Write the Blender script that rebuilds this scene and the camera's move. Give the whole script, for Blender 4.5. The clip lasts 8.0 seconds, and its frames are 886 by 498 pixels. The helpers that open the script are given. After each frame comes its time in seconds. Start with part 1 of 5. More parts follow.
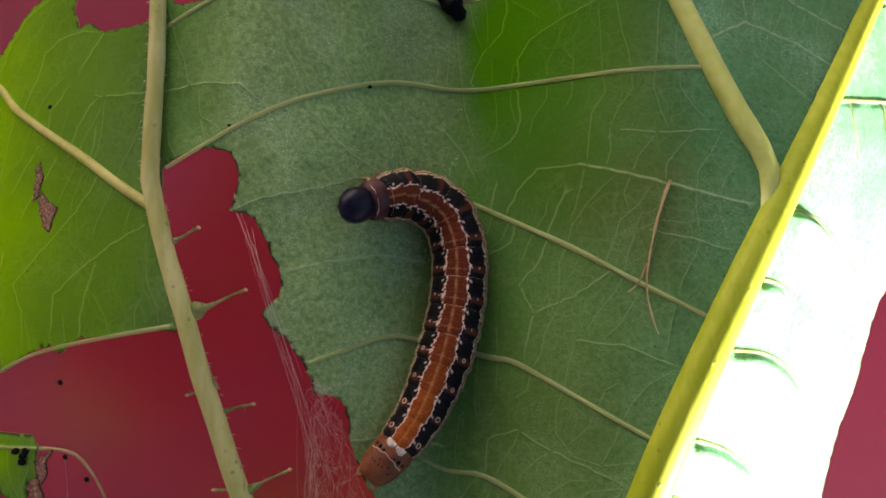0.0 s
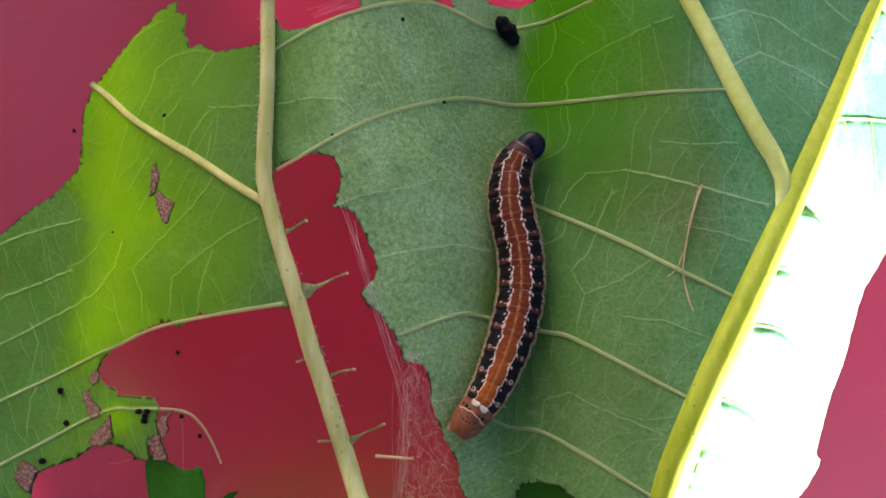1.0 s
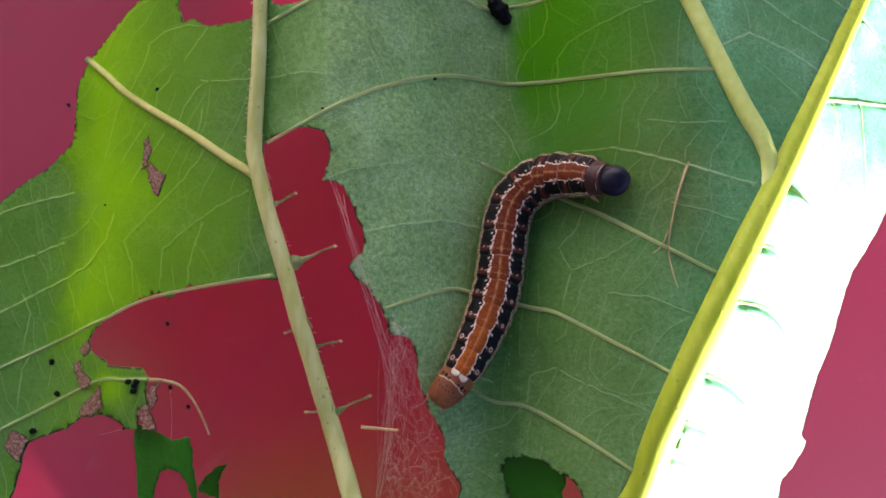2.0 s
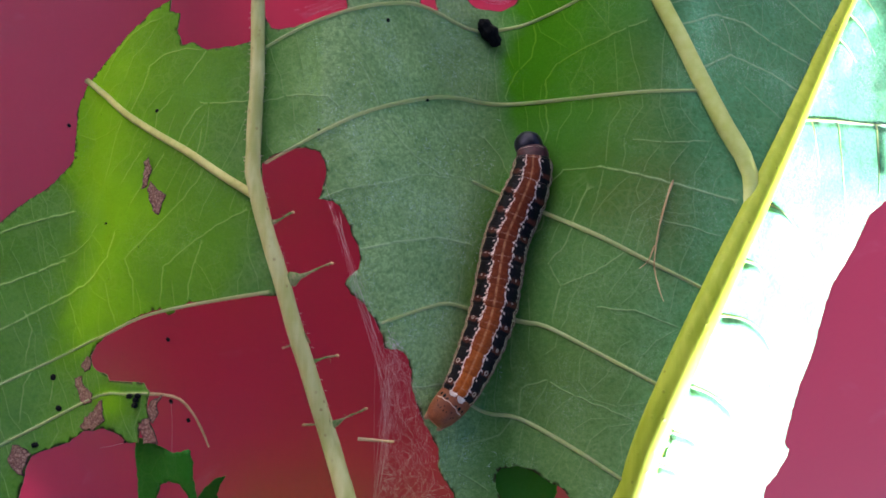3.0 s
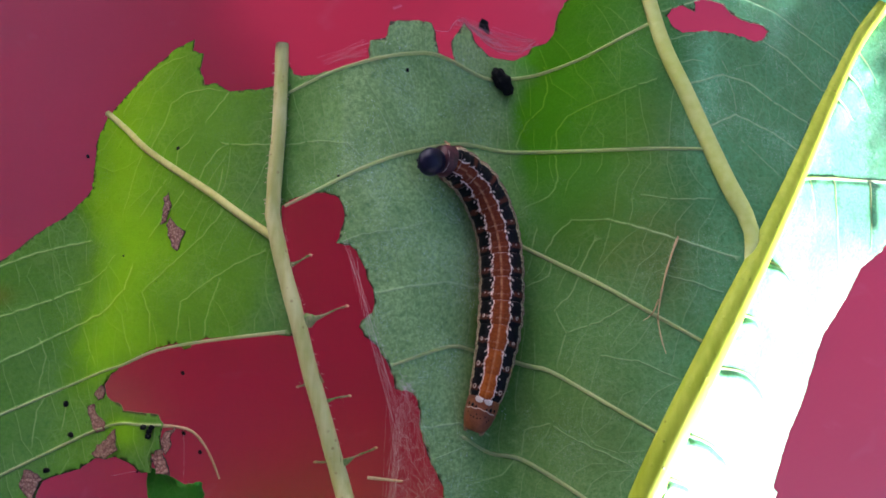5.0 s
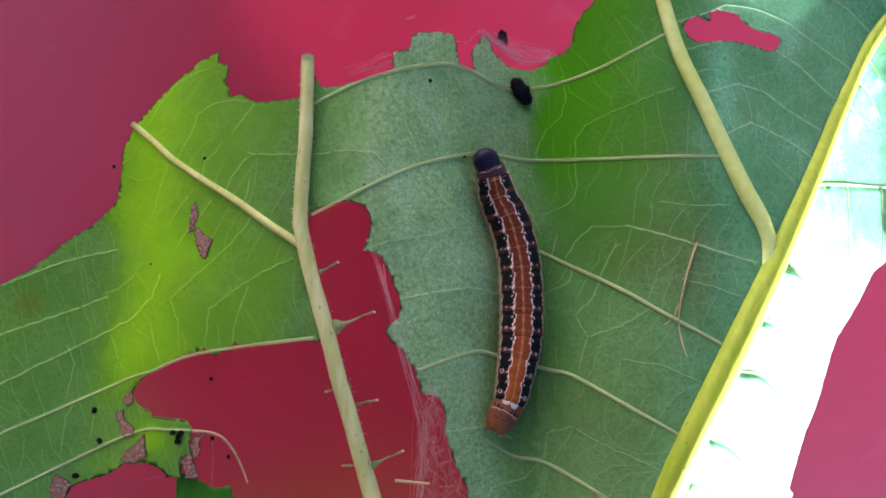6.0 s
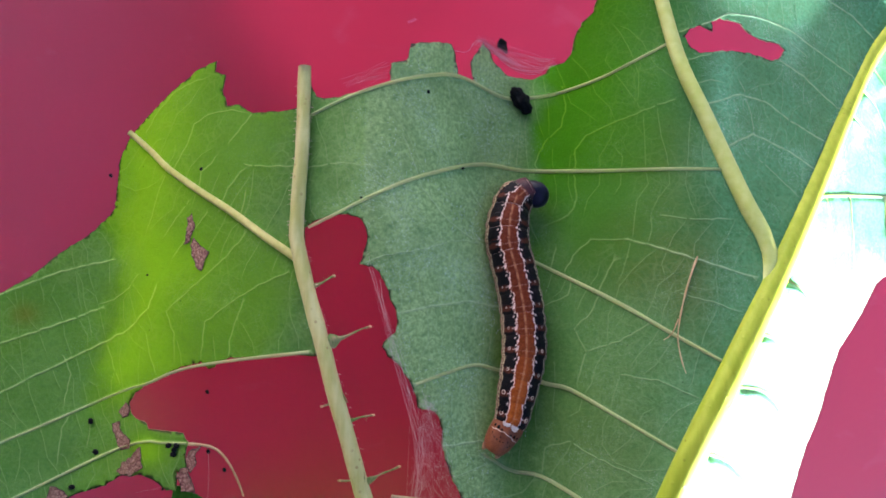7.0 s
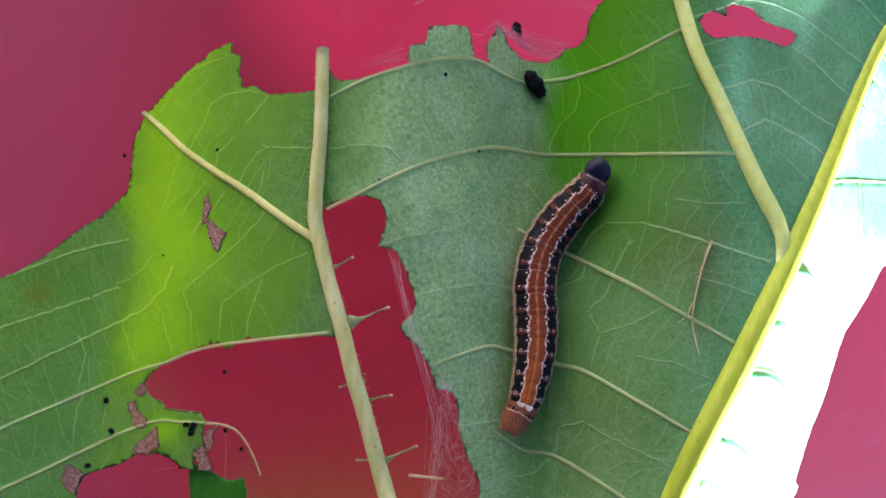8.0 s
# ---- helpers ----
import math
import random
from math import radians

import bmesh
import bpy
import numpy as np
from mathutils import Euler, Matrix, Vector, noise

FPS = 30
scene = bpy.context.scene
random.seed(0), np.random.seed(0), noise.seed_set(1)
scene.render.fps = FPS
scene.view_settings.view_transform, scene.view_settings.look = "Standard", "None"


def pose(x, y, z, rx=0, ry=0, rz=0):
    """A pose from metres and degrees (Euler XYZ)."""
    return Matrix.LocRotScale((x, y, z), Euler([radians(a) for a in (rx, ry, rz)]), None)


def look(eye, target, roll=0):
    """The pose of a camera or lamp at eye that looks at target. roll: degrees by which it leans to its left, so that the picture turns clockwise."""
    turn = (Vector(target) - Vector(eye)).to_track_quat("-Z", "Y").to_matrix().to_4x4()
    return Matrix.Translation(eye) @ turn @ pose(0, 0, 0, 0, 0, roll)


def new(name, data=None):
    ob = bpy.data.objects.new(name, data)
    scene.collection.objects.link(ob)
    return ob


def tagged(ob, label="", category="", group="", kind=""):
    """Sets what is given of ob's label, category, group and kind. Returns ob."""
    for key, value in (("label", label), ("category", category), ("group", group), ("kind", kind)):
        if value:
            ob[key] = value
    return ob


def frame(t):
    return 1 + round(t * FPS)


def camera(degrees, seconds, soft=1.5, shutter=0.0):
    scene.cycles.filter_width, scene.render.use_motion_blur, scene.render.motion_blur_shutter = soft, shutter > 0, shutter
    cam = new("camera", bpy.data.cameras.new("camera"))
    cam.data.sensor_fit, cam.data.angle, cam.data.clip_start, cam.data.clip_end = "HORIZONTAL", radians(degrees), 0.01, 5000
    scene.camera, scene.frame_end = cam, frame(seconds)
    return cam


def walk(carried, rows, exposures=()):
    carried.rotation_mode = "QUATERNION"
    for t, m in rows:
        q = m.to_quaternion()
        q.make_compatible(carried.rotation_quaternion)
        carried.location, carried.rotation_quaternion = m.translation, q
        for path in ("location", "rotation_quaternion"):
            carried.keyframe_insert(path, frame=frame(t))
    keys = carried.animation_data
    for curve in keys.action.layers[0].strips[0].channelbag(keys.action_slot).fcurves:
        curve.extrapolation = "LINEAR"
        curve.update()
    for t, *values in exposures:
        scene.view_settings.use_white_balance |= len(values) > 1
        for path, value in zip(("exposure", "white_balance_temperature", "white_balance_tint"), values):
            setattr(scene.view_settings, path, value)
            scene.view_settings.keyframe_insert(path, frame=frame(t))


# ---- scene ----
# A caterpillar on the underside of a half-eaten leaf that lies on a magenta table.
MM = 0.001

# camera: seconds, place in millimetres, turn in degrees
PATH = [
    (0.0, 0.00, -0.00, 87.50, 0.000, 0.000, -0.000),
    (0.1, -0.91, 2.01, 91.65, -1.378, -0.526, 0.026),
    (0.2, -3.75, 1.86, 96.12, -1.287, -2.033, 0.259),
    (0.3, -5.49, 1.78, 99.59, -1.320, -2.398, 0.311),
    (0.4, -7.49, 1.77, 101.02, -1.376, -2.551, 0.259),
    (0.5, -9.12, 0.64, 102.07, -0.817, -2.669, 0.307),
    (1.0, -11.23, -0.71, 103.75, -0.180, -2.186, 0.387),
    (1.5, -10.08, -1.24, 104.58, -0.549, -2.389, 1.013),
    (1.7, -9.48, -3.21, 104.19, -0.476, -1.888, 1.145),
    (3.0, -10.34, -2.45, 107.88, 0.258, -2.735, 0.832),
    (3.5, -8.98, -3.99, 108.29, 1.391, -2.518, 1.243),
    (4.0, -10.98, -2.69, 110.54, 1.205, -3.240, 2.093),
    (4.5, -11.79, -2.94, 111.10, 0.959, -3.344, 2.164),
    (5.0, -14.44, 2.31, 111.30, 0.337, -3.974, 2.688),
    (5.2, -16.00, 1.90, 111.22, 1.010, -4.211, 2.717),
    (6.3, -17.75, 2.56, 113.78, 0.631, -4.016, 2.303),
    (6.5, -16.59, 4.77, 112.91, 0.536, -3.857, 2.441),
    (7.0, -16.74, 4.87, 112.43, 0.201, -3.764, 2.555),
    (7.5, -18.56, 4.45, 112.98, -0.083, -4.132, 2.688),
    (8.0, -20.51, 4.86, 113.05, -0.975, -4.619, 2.898),
]
cam = camera(49.75, 8.0, soft=1.7)
walk(cam, [(t, pose(x * MM, y * MM, z * MM, rx, ry, rz)) for t, x, y, z, rx, ry, rz in PATH],
     exposures=[(0.0, 0.89, 6450, 17.5), (0.5, 1.39, 6050, 18.5), (1.0, 1.49, 5750, 16.5), (1.7, 1.41, 5650, 16.5), (3.0, 1.27, 5250, 18.5), (5.0, 1.29, 5200, 20.5), (6.3, 1.59, 5200, 21.5), (8.0, 1.64, 5200, 21.5)])

# ---- light: a low sun and the sky past an added, unseen roof ----
SUN_AZ, SUN_EL = 140.0, 0.4          # sun_rotation of the sky: clockwise from +y
world = bpy.data.worlds.new("world")
scene.world = world
world.use_nodes = True
wn = world.node_tree
sky = wn.nodes.new("ShaderNodeTexSky")
sky.sky_type = "NISHITA"
sky.sun_disc = False
sky.ozone_density = 1.6
sky.sun_elevation, sky.sun_rotation = radians(SUN_EL), radians(SUN_AZ)
wn.links.new(sky.outputs[0], wn.nodes["Background"].inputs[0])
wn.nodes["Background"].inputs[1].default_value = 0.52
sun = new("sun", bpy.data.lights.new("sun", "SUN"))
sun.data.energy, sun.data.angle, sun.data.color = 34.0, radians(7), (1.0, 0.95, 0.88)
d_sun = Vector((math.sin(radians(SUN_AZ)) * math.cos(radians(SUN_EL)), math.cos(radians(SUN_AZ)) * math.cos(radians(SUN_EL)), math.sin(radians(SUN_EL))))
sun.matrix_world = look(d_sun * 3, (0, 0, 0))


# ---- small helpers ----
class Nodes:
    """A material's node tree with short calls."""

    def __init__(self, name):
        self.m = bpy.data.materials.new(name)
        self.m.use_nodes = True
        self.t = self.m.node_tree
        self.out = self.t.nodes["Material Output"]
        self.bsdf = self.t.nodes["Principled BSDF"]

    def node(self, kind, ins=None, **props):
        n = self.t.nodes.new("ShaderNode" + kind)
        for k, v in props.items():
            setattr(n, k, v)
        for k, v in (ins or {}).items():
            if isinstance(v, bpy.types.NodeSocket):
                self.t.links.new(v, n.inputs[k])
            else:
                n.inputs[k].default_value = v
        return n

    def math(self, op, a, b=0.0, c=0.0, clamp=False):
        return self.node("Math", {0: a, 1: b, 2: c}, operation=op, use_clamp=clamp).outputs[0]

    def mix(self, f, a, b, blend="MIX"):
        n = self.node("Mix", None, data_type="RGBA", blend_type=blend)
        for i, v in ((0, f), (6, a), (7, b)):
            if isinstance(v, bpy.types.NodeSocket):
                self.t.links.new(v, n.inputs[i])
            else:
                n.inputs[i].default_value = v if i == 0 else (*v, 1)
        return n.outputs[2]

    def step(self, x, lo, hi):
        return self.node("MapRange", {0: x, 1: lo, 2: hi}, interpolation_type="SMOOTHSTEP").outputs[0]

    def place(self):
        return self.node("TexCoord").outputs["Object"]

    def noise(self, scale, detail=3.0, rough=0.55, vec=None):
        return self.node("TexNoise", {"Vector": vec or self.place(), "Scale": scale, "Detail": detail, "Roughness": rough}).outputs[0]

    def set(self, **ins):
        for k, v in ins.items():
            k = k.replace("_", " ")
            if isinstance(v, bpy.types.NodeSocket):
                self.t.links.new(v, self.bsdf.inputs[k])
            else:
                self.bsdf.inputs[k].default_value = (*v, 1) if isinstance(v, tuple) and len(v) == 3 else v
        return self

    def bump(self, h, strength, dist):
        n = self.node("Bump", {"Height": h, "Strength": strength, "Distance": dist})
        self.t.links.new(n.outputs[0], self.bsdf.inputs["Normal"])
        return self


def plain(name, a, b, scale, rough=0.6, spec=0.3, bump=0.0, size=0.0001, through_fac=0.0):
    """Two tones in grain at two scales."""
    n = Nodes(name)
    f = n.math("ADD", n.math("MULTIPLY", n.noise(scale), 0.6), n.math("MULTIPLY", n.noise(scale * 7, 2), 0.4))
    n.set(Base_Color=n.mix(n.step(f, 0.35, 0.65), a, b), Roughness=rough)
    n.bsdf.inputs["Specular IOR Level"].default_value = spec
    if bump:
        n.bump(f, bump, size)
    if through_fac:
        tl = n.node("BsdfTranslucent", {"Color": (*b, 1)})
        n.t.links.new(n.node("MixShader", {0: through_fac, 1: n.bsdf.outputs[0], 2: tl.outputs[0]}).outputs[0], n.out.inputs[0])
    return n.m


def leaf_material(name, deep, bright, bloom, vein, through_col, through_fac, rough=0.5, spec=0.3, under=False):
    """Leaf skin: fine vein net, waxy bloom in patches, light let through. On the underside, yellow-green, deep green
    and grey zones put light and shade into the colour; some patches are brownish.
    """
    n = Nodes(name)
    p = n.place()

    def part(key):
        return n.node("Attribute", None, attribute_name=key).outputs[2]

    warp = n.node("TexNoise", {"Vector": p, "Scale": 260.0, "Detail": 3.0}).outputs[1]
    w = n.node("VectorMath", {0: p, 1: n.node("VectorMath", {0: warp, 3: 0.0022}, operation="SCALE").outputs[0]}, operation="ADD").outputs[0]
    big = n.node("TexVoronoi", {"Vector": w, "Scale": 430.0}, feature="DISTANCE_TO_EDGE").outputs[0]
    fine = n.node("TexVoronoi", {"Vector": w, "Scale": 1150.0}, feature="DISTANCE_TO_EDGE").outputs[0]
    seen = n.step(n.noise(110, 3), 0.36, 0.62)
    net = n.math("MAXIMUM", n.math("MULTIPLY", n.math("SUBTRACT", 1.0, n.step(big, 0.012, 0.05)), n.math("MULTIPLY", seen, 0.10)),
                 n.math("MULTIPLY", n.math("SUBTRACT", 1.0, n.step(fine, 0.03, 0.15)), n.math("MULTIPLY", seen, 0.05)))
    net = n.math("MAXIMUM", net, n.math("MULTIPLY", part("vein"), 0.95))
    blotch = n.step(n.noise(70, 4), 0.3, 0.7)
    grain = n.noise(4200, 4, 0.7)
    pits = n.step(n.noise(2100, 3, 0.75), 0.50, 0.66)
    base = n.mix(n.math("MULTIPLY", blotch, 0.6), deep, bright)
    base = n.mix(n.math("MULTIPLY", n.step(n.noise(130, 5, 0.65), 0.38, 0.72), 0.75), base, bloom)
    base = n.mix(n.math("MULTIPLY", n.step(grain, 0.40, 0.70), 0.45), base, bloom)
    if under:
        # zones by plan position put lit-through, unlit and sky-lit areas into the colour
        down, lobe, backlit_green, dusk = part("sky_sheen"), part("backlit_lime"), part("backlit_green"), part("dusk")
        clean = n.math("MAXIMUM", lobe, backlit_green)
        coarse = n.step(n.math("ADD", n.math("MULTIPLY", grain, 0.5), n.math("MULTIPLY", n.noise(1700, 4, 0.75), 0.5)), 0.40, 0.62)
        # grey-green, bluer beyond the trough, paints the sky's sheen on the blade
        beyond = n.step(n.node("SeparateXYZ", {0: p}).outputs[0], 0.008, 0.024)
        sky_sheen = n.mix(beyond, (0.50, 0.69, 0.27), (0.19, 0.53, 0.28))
        base = n.mix(n.math("MULTIPLY", down, n.math("ADD", 0.40, n.math("MULTIPLY", coarse, 0.50))), base, sky_sheen)
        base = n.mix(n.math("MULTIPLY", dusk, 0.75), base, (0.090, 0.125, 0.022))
        # saturated green paints the slope that gets no sky sheen
        base = n.mix(backlit_green, base, n.mix(n.step(grain, 0.35, 0.7), (0.044, 0.165, 0.0), (0.060, 0.20, 0.0)))
        # yellow-green, brightest at the outer edge, stands for light through the lobe
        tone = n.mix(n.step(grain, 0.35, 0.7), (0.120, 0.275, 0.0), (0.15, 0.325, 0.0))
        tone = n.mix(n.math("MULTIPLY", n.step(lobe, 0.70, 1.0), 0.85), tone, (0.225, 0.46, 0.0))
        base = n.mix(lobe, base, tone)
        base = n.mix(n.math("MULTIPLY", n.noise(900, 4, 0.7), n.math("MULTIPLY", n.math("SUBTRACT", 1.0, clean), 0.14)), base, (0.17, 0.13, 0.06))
    base = n.mix(n.math("MULTIPLY", pits, 0.50 if not under else n.math("SUBTRACT", 0.50, n.math("MULTIPLY", clean, 0.40))), base, deep)
    if under:
        vein = n.mix(backlit_green, n.mix(lobe, vein, (0.46, 0.66, 0.06)), (0.25, 0.44, 0.02))
    base = n.mix(net, base, vein)
    if under:
        base = n.mix(n.math("MULTIPLY", part("stain"), 0.75), base, (0.12, 0.13, 0.01))
        # pale hair speckle; the sparkle of its sheen is put into the colour
        hairs = n.math("MULTIPLY", n.step(n.noise(8500, 2), 0.57, 0.70), n.step(n.noise(140, 4), 0.45, 0.62))
        base = n.mix(n.math("MULTIPLY", hairs, n.math("MULTIPLY", down, 0.95)), base, (0.68, 0.80, 0.74))
        base = n.mix(n.math("MULTIPLY", n.step(part("rim"), 0.35, 0.9), n.step(n.noise(700, 3), 0.34, 0.50)), base, (0.035, 0.018, 0.012))
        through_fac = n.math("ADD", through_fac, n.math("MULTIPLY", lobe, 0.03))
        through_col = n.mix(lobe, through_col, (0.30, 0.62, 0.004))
        spec = n.math("MULTIPLY", n.math("ADD", 0.07, n.math("MULTIPLY", down, 0.10)), n.math("SUBTRACT", 1.0, n.math("MAXIMUM", lobe, n.math("MULTIPLY", backlit_green, 0.95))))
    specks = n.math("SUBTRACT", 1.0, n.step(n.node("TexVoronoi", {"Vector": p, "Scale": 520.0, "Randomness": 1.0}).outputs[0], 0.03, 0.06))
    base = n.mix(n.math("MULTIPLY", specks, n.math("MULTIPLY", n.step(n.noise(90), 0.45, 0.58), 0.85)), base, (0.02, 0.025, 0.012))
    n.set(Base_Color=base, Roughness=n.math("ADD", rough - 0.1, n.math("MULTIPLY", grain, 0.25)))
    n.set(Specular_IOR_Level=spec)
    h = n.math("ADD", n.math("MULTIPLY", net, 0.9), n.math("ADD", n.math("MULTIPLY", grain, 0.45), n.math("MULTIPLY", n.noise(330, 3), 0.8)))
    n.bump(h, 0.6, 0.00026)
    tl = n.node("BsdfTranslucent", {"Color": n.mix(net, through_col, (0.75, 0.85, 0.20))})
    mx = n.node("MixShader", {0: through_fac, 1: n.bsdf.outputs[0], 2: tl.outputs[0]})
    n.t.links.new(mx.outputs[0], n.out.inputs[0])
    return n.m


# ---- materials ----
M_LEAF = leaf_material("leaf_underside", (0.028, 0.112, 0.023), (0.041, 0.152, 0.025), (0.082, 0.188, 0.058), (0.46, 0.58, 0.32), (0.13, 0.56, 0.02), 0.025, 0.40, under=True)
M_LEAF_DARK = leaf_material("leaf_upper_side", (0.016, 0.115, 0.006), (0.028, 0.16, 0.008), (0.03, 0.15, 0.016), (0.07, 0.20, 0.025), (0.06, 0.30, 0.005), 0.2, 0.4, 0.15)

M_RIB_PALE = plain("rib_cream", (0.42, 0.41, 0.09), (0.56, 0.52, 0.17), 230, 0.5, 0.35, 0.5)
M_RIB_LIGHT = plain("rib_pale_green", (0.52, 0.57, 0.12), (0.62, 0.66, 0.22), 130, 0.45, 0.4, 0.3)
M_VEIN = plain("vein_pale", (0.56, 0.60, 0.28), (0.68, 0.71, 0.40), 200, 0.55, 0.3, through_fac=0.7)
M_STUB = plain("stub_green", (0.08, 0.18, 0.03), (0.34, 0.29, 0.14), 420, 0.7, 0.2, 0.6)
M_EDGE = plain("chewed_edge", (0.16, 0.10, 0.04), (0.34, 0.26, 0.15), 900, 0.8, 0.2)
M_FRASS = plain("frass", (0.004, 0.004, 0.005), (0.012, 0.011, 0.011), 1500, 0.75, 0.1, 0.8, 0.0002)
M_FIBRE = plain("dry_fibre", (0.46, 0.29, 0.13), (0.60, 0.43, 0.24), 700, 0.7, 0.2)
M_SILK = plain("silk", (0.60, 0.42, 0.46), (0.74, 0.58, 0.60), 500, 0.4, 0.4, through_fac=0.4)
M_DOWN = plain("leaf_down", (0.50, 0.60, 0.52), (0.70, 0.78, 0.72), 500, 0.5, 0.4)
M_HEAD = plain("head_black", (0.005, 0.004, 0.012), (0.014, 0.011, 0.034), 900, 0.34, 0.2, 0.4)
M_TAIL = plain("tail_brown", (0.15, 0.036, 0.012), (0.25, 0.075, 0.024), 900, 0.5, 0.35, 0.5)
M_SPOT = plain("spot_cream", (0.56, 0.40, 0.32), (0.70, 0.54, 0.45), 900, 0.6, 0.3)
M_MARK = plain("tail_white", (0.56, 0.42, 0.36), (0.76, 0.66, 0.60), 900, 0.6, 0.3)
M_CREASE = plain("crease_skin", (0.28, 0.13, 0.10), (0.52, 0.32, 0.26), 900, 0.5, 0.4)
M_LEG = plain("leg_tan", (0.40, 0.20, 0.10), (0.55, 0.32, 0.18), 900, 0.5, 0.3)
# wall and ceiling tones set how much light the added enclosure bounces
M_PAINT = plain("bounce_wall_beige", (0.30, 0.275, 0.235), (0.37, 0.34, 0.295), 3, 0.8, 0.3)
M_CEILING = plain("bounce_ceiling_white", (0.44, 0.445, 0.47), (0.50, 0.505, 0.53), 3, 0.8, 0.3)
M_SMEAR = plain("dried_smear", (0.40, 0.06, 0.11), (0.50, 0.12, 0.18), 900, 0.7, 0.2)
M_BLOCKER = plain("dark_blocker", (0.030, 0.020, 0.014), (0.055, 0.036, 0.024), 12, 0.7, 0.3)
M_FLOOR = plain("cement", (0.28, 0.27, 0.25), (0.36, 0.35, 0.33), 4, 0.8, 0.3)


def rib_material(name, a, b, spot):
    """A pale stalk with lengthwise streaks and brown specks."""
    n = Nodes(name)
    p = n.place()
    streak = n.noise(1.0, 3, 0.6, n.node("Mapping", {"Vector": p, "Scale": (900.0, 70.0, 900.0)}).outputs[0])
    f = n.math("ADD", n.math("MULTIPLY", streak, 0.6), n.math("MULTIPLY", n.noise(240, 4), 0.4))
    specks = n.math("SUBTRACT", 1.0, n.step(n.node("TexVoronoi", {"Vector": p, "Scale": 900.0}).outputs[0], 0.08, 0.22))
    col = n.mix(n.step(f, 0.35, 0.65), a, b)
    col = n.mix(n.math("MULTIPLY", specks, n.math("MULTIPLY", n.step(n.noise(300), 0.44, 0.6), 0.65)), col, spot)
    n.set(Base_Color=col, Roughness=0.5)
    n.bsdf.inputs["Specular IOR Level"].default_value = 0.3
    n.bump(n.math("ADD", f, specks), 0.4, 0.00012)
    return n.m


M_RIB = rib_material("rib_green", (0.36, 0.43, 0.012), (0.47, 0.52, 0.035), (0.12, 0.13, 0.01))
M_RIB_BARE = rib_material("rib_bare", (0.43, 0.41, 0.12), (0.60, 0.56, 0.25), (0.24, 0.13, 0.05))


def table_material():
    n = Nodes("magenta_plastic")
    f = n.noise(14, 4)
    g = n.noise(900, 2)
    base = n.mix(n.step(f, 0.3, 0.7), (0.43, 0.0045, 0.038), (0.475, 0.006, 0.045))
    scuff = n.math("MULTIPLY", n.step(n.node("TexNoise", {"Vector": n.place(), "Scale": 60.0, "Detail": 6.0, "Distortion": 2.0}).outputs[0], 0.62, 0.8), 0.10)
    n.set(Base_Color=n.mix(scuff, base, (0.55, 0.20, 0.28)), Roughness=n.math("ADD", 0.32, n.math("MULTIPLY", f, 0.15)))
    n.bsdf.inputs["Specular IOR Level"].default_value = 0.5
    n.bsdf.inputs["Coat Weight"].default_value = 1.0
    n.bsdf.inputs["Coat IOR"].default_value = 1.78
    n.bsdf.inputs["Coat Roughness"].default_value = 0.26
    n.bump(g, 0.12, 0.00006)
    return n.m


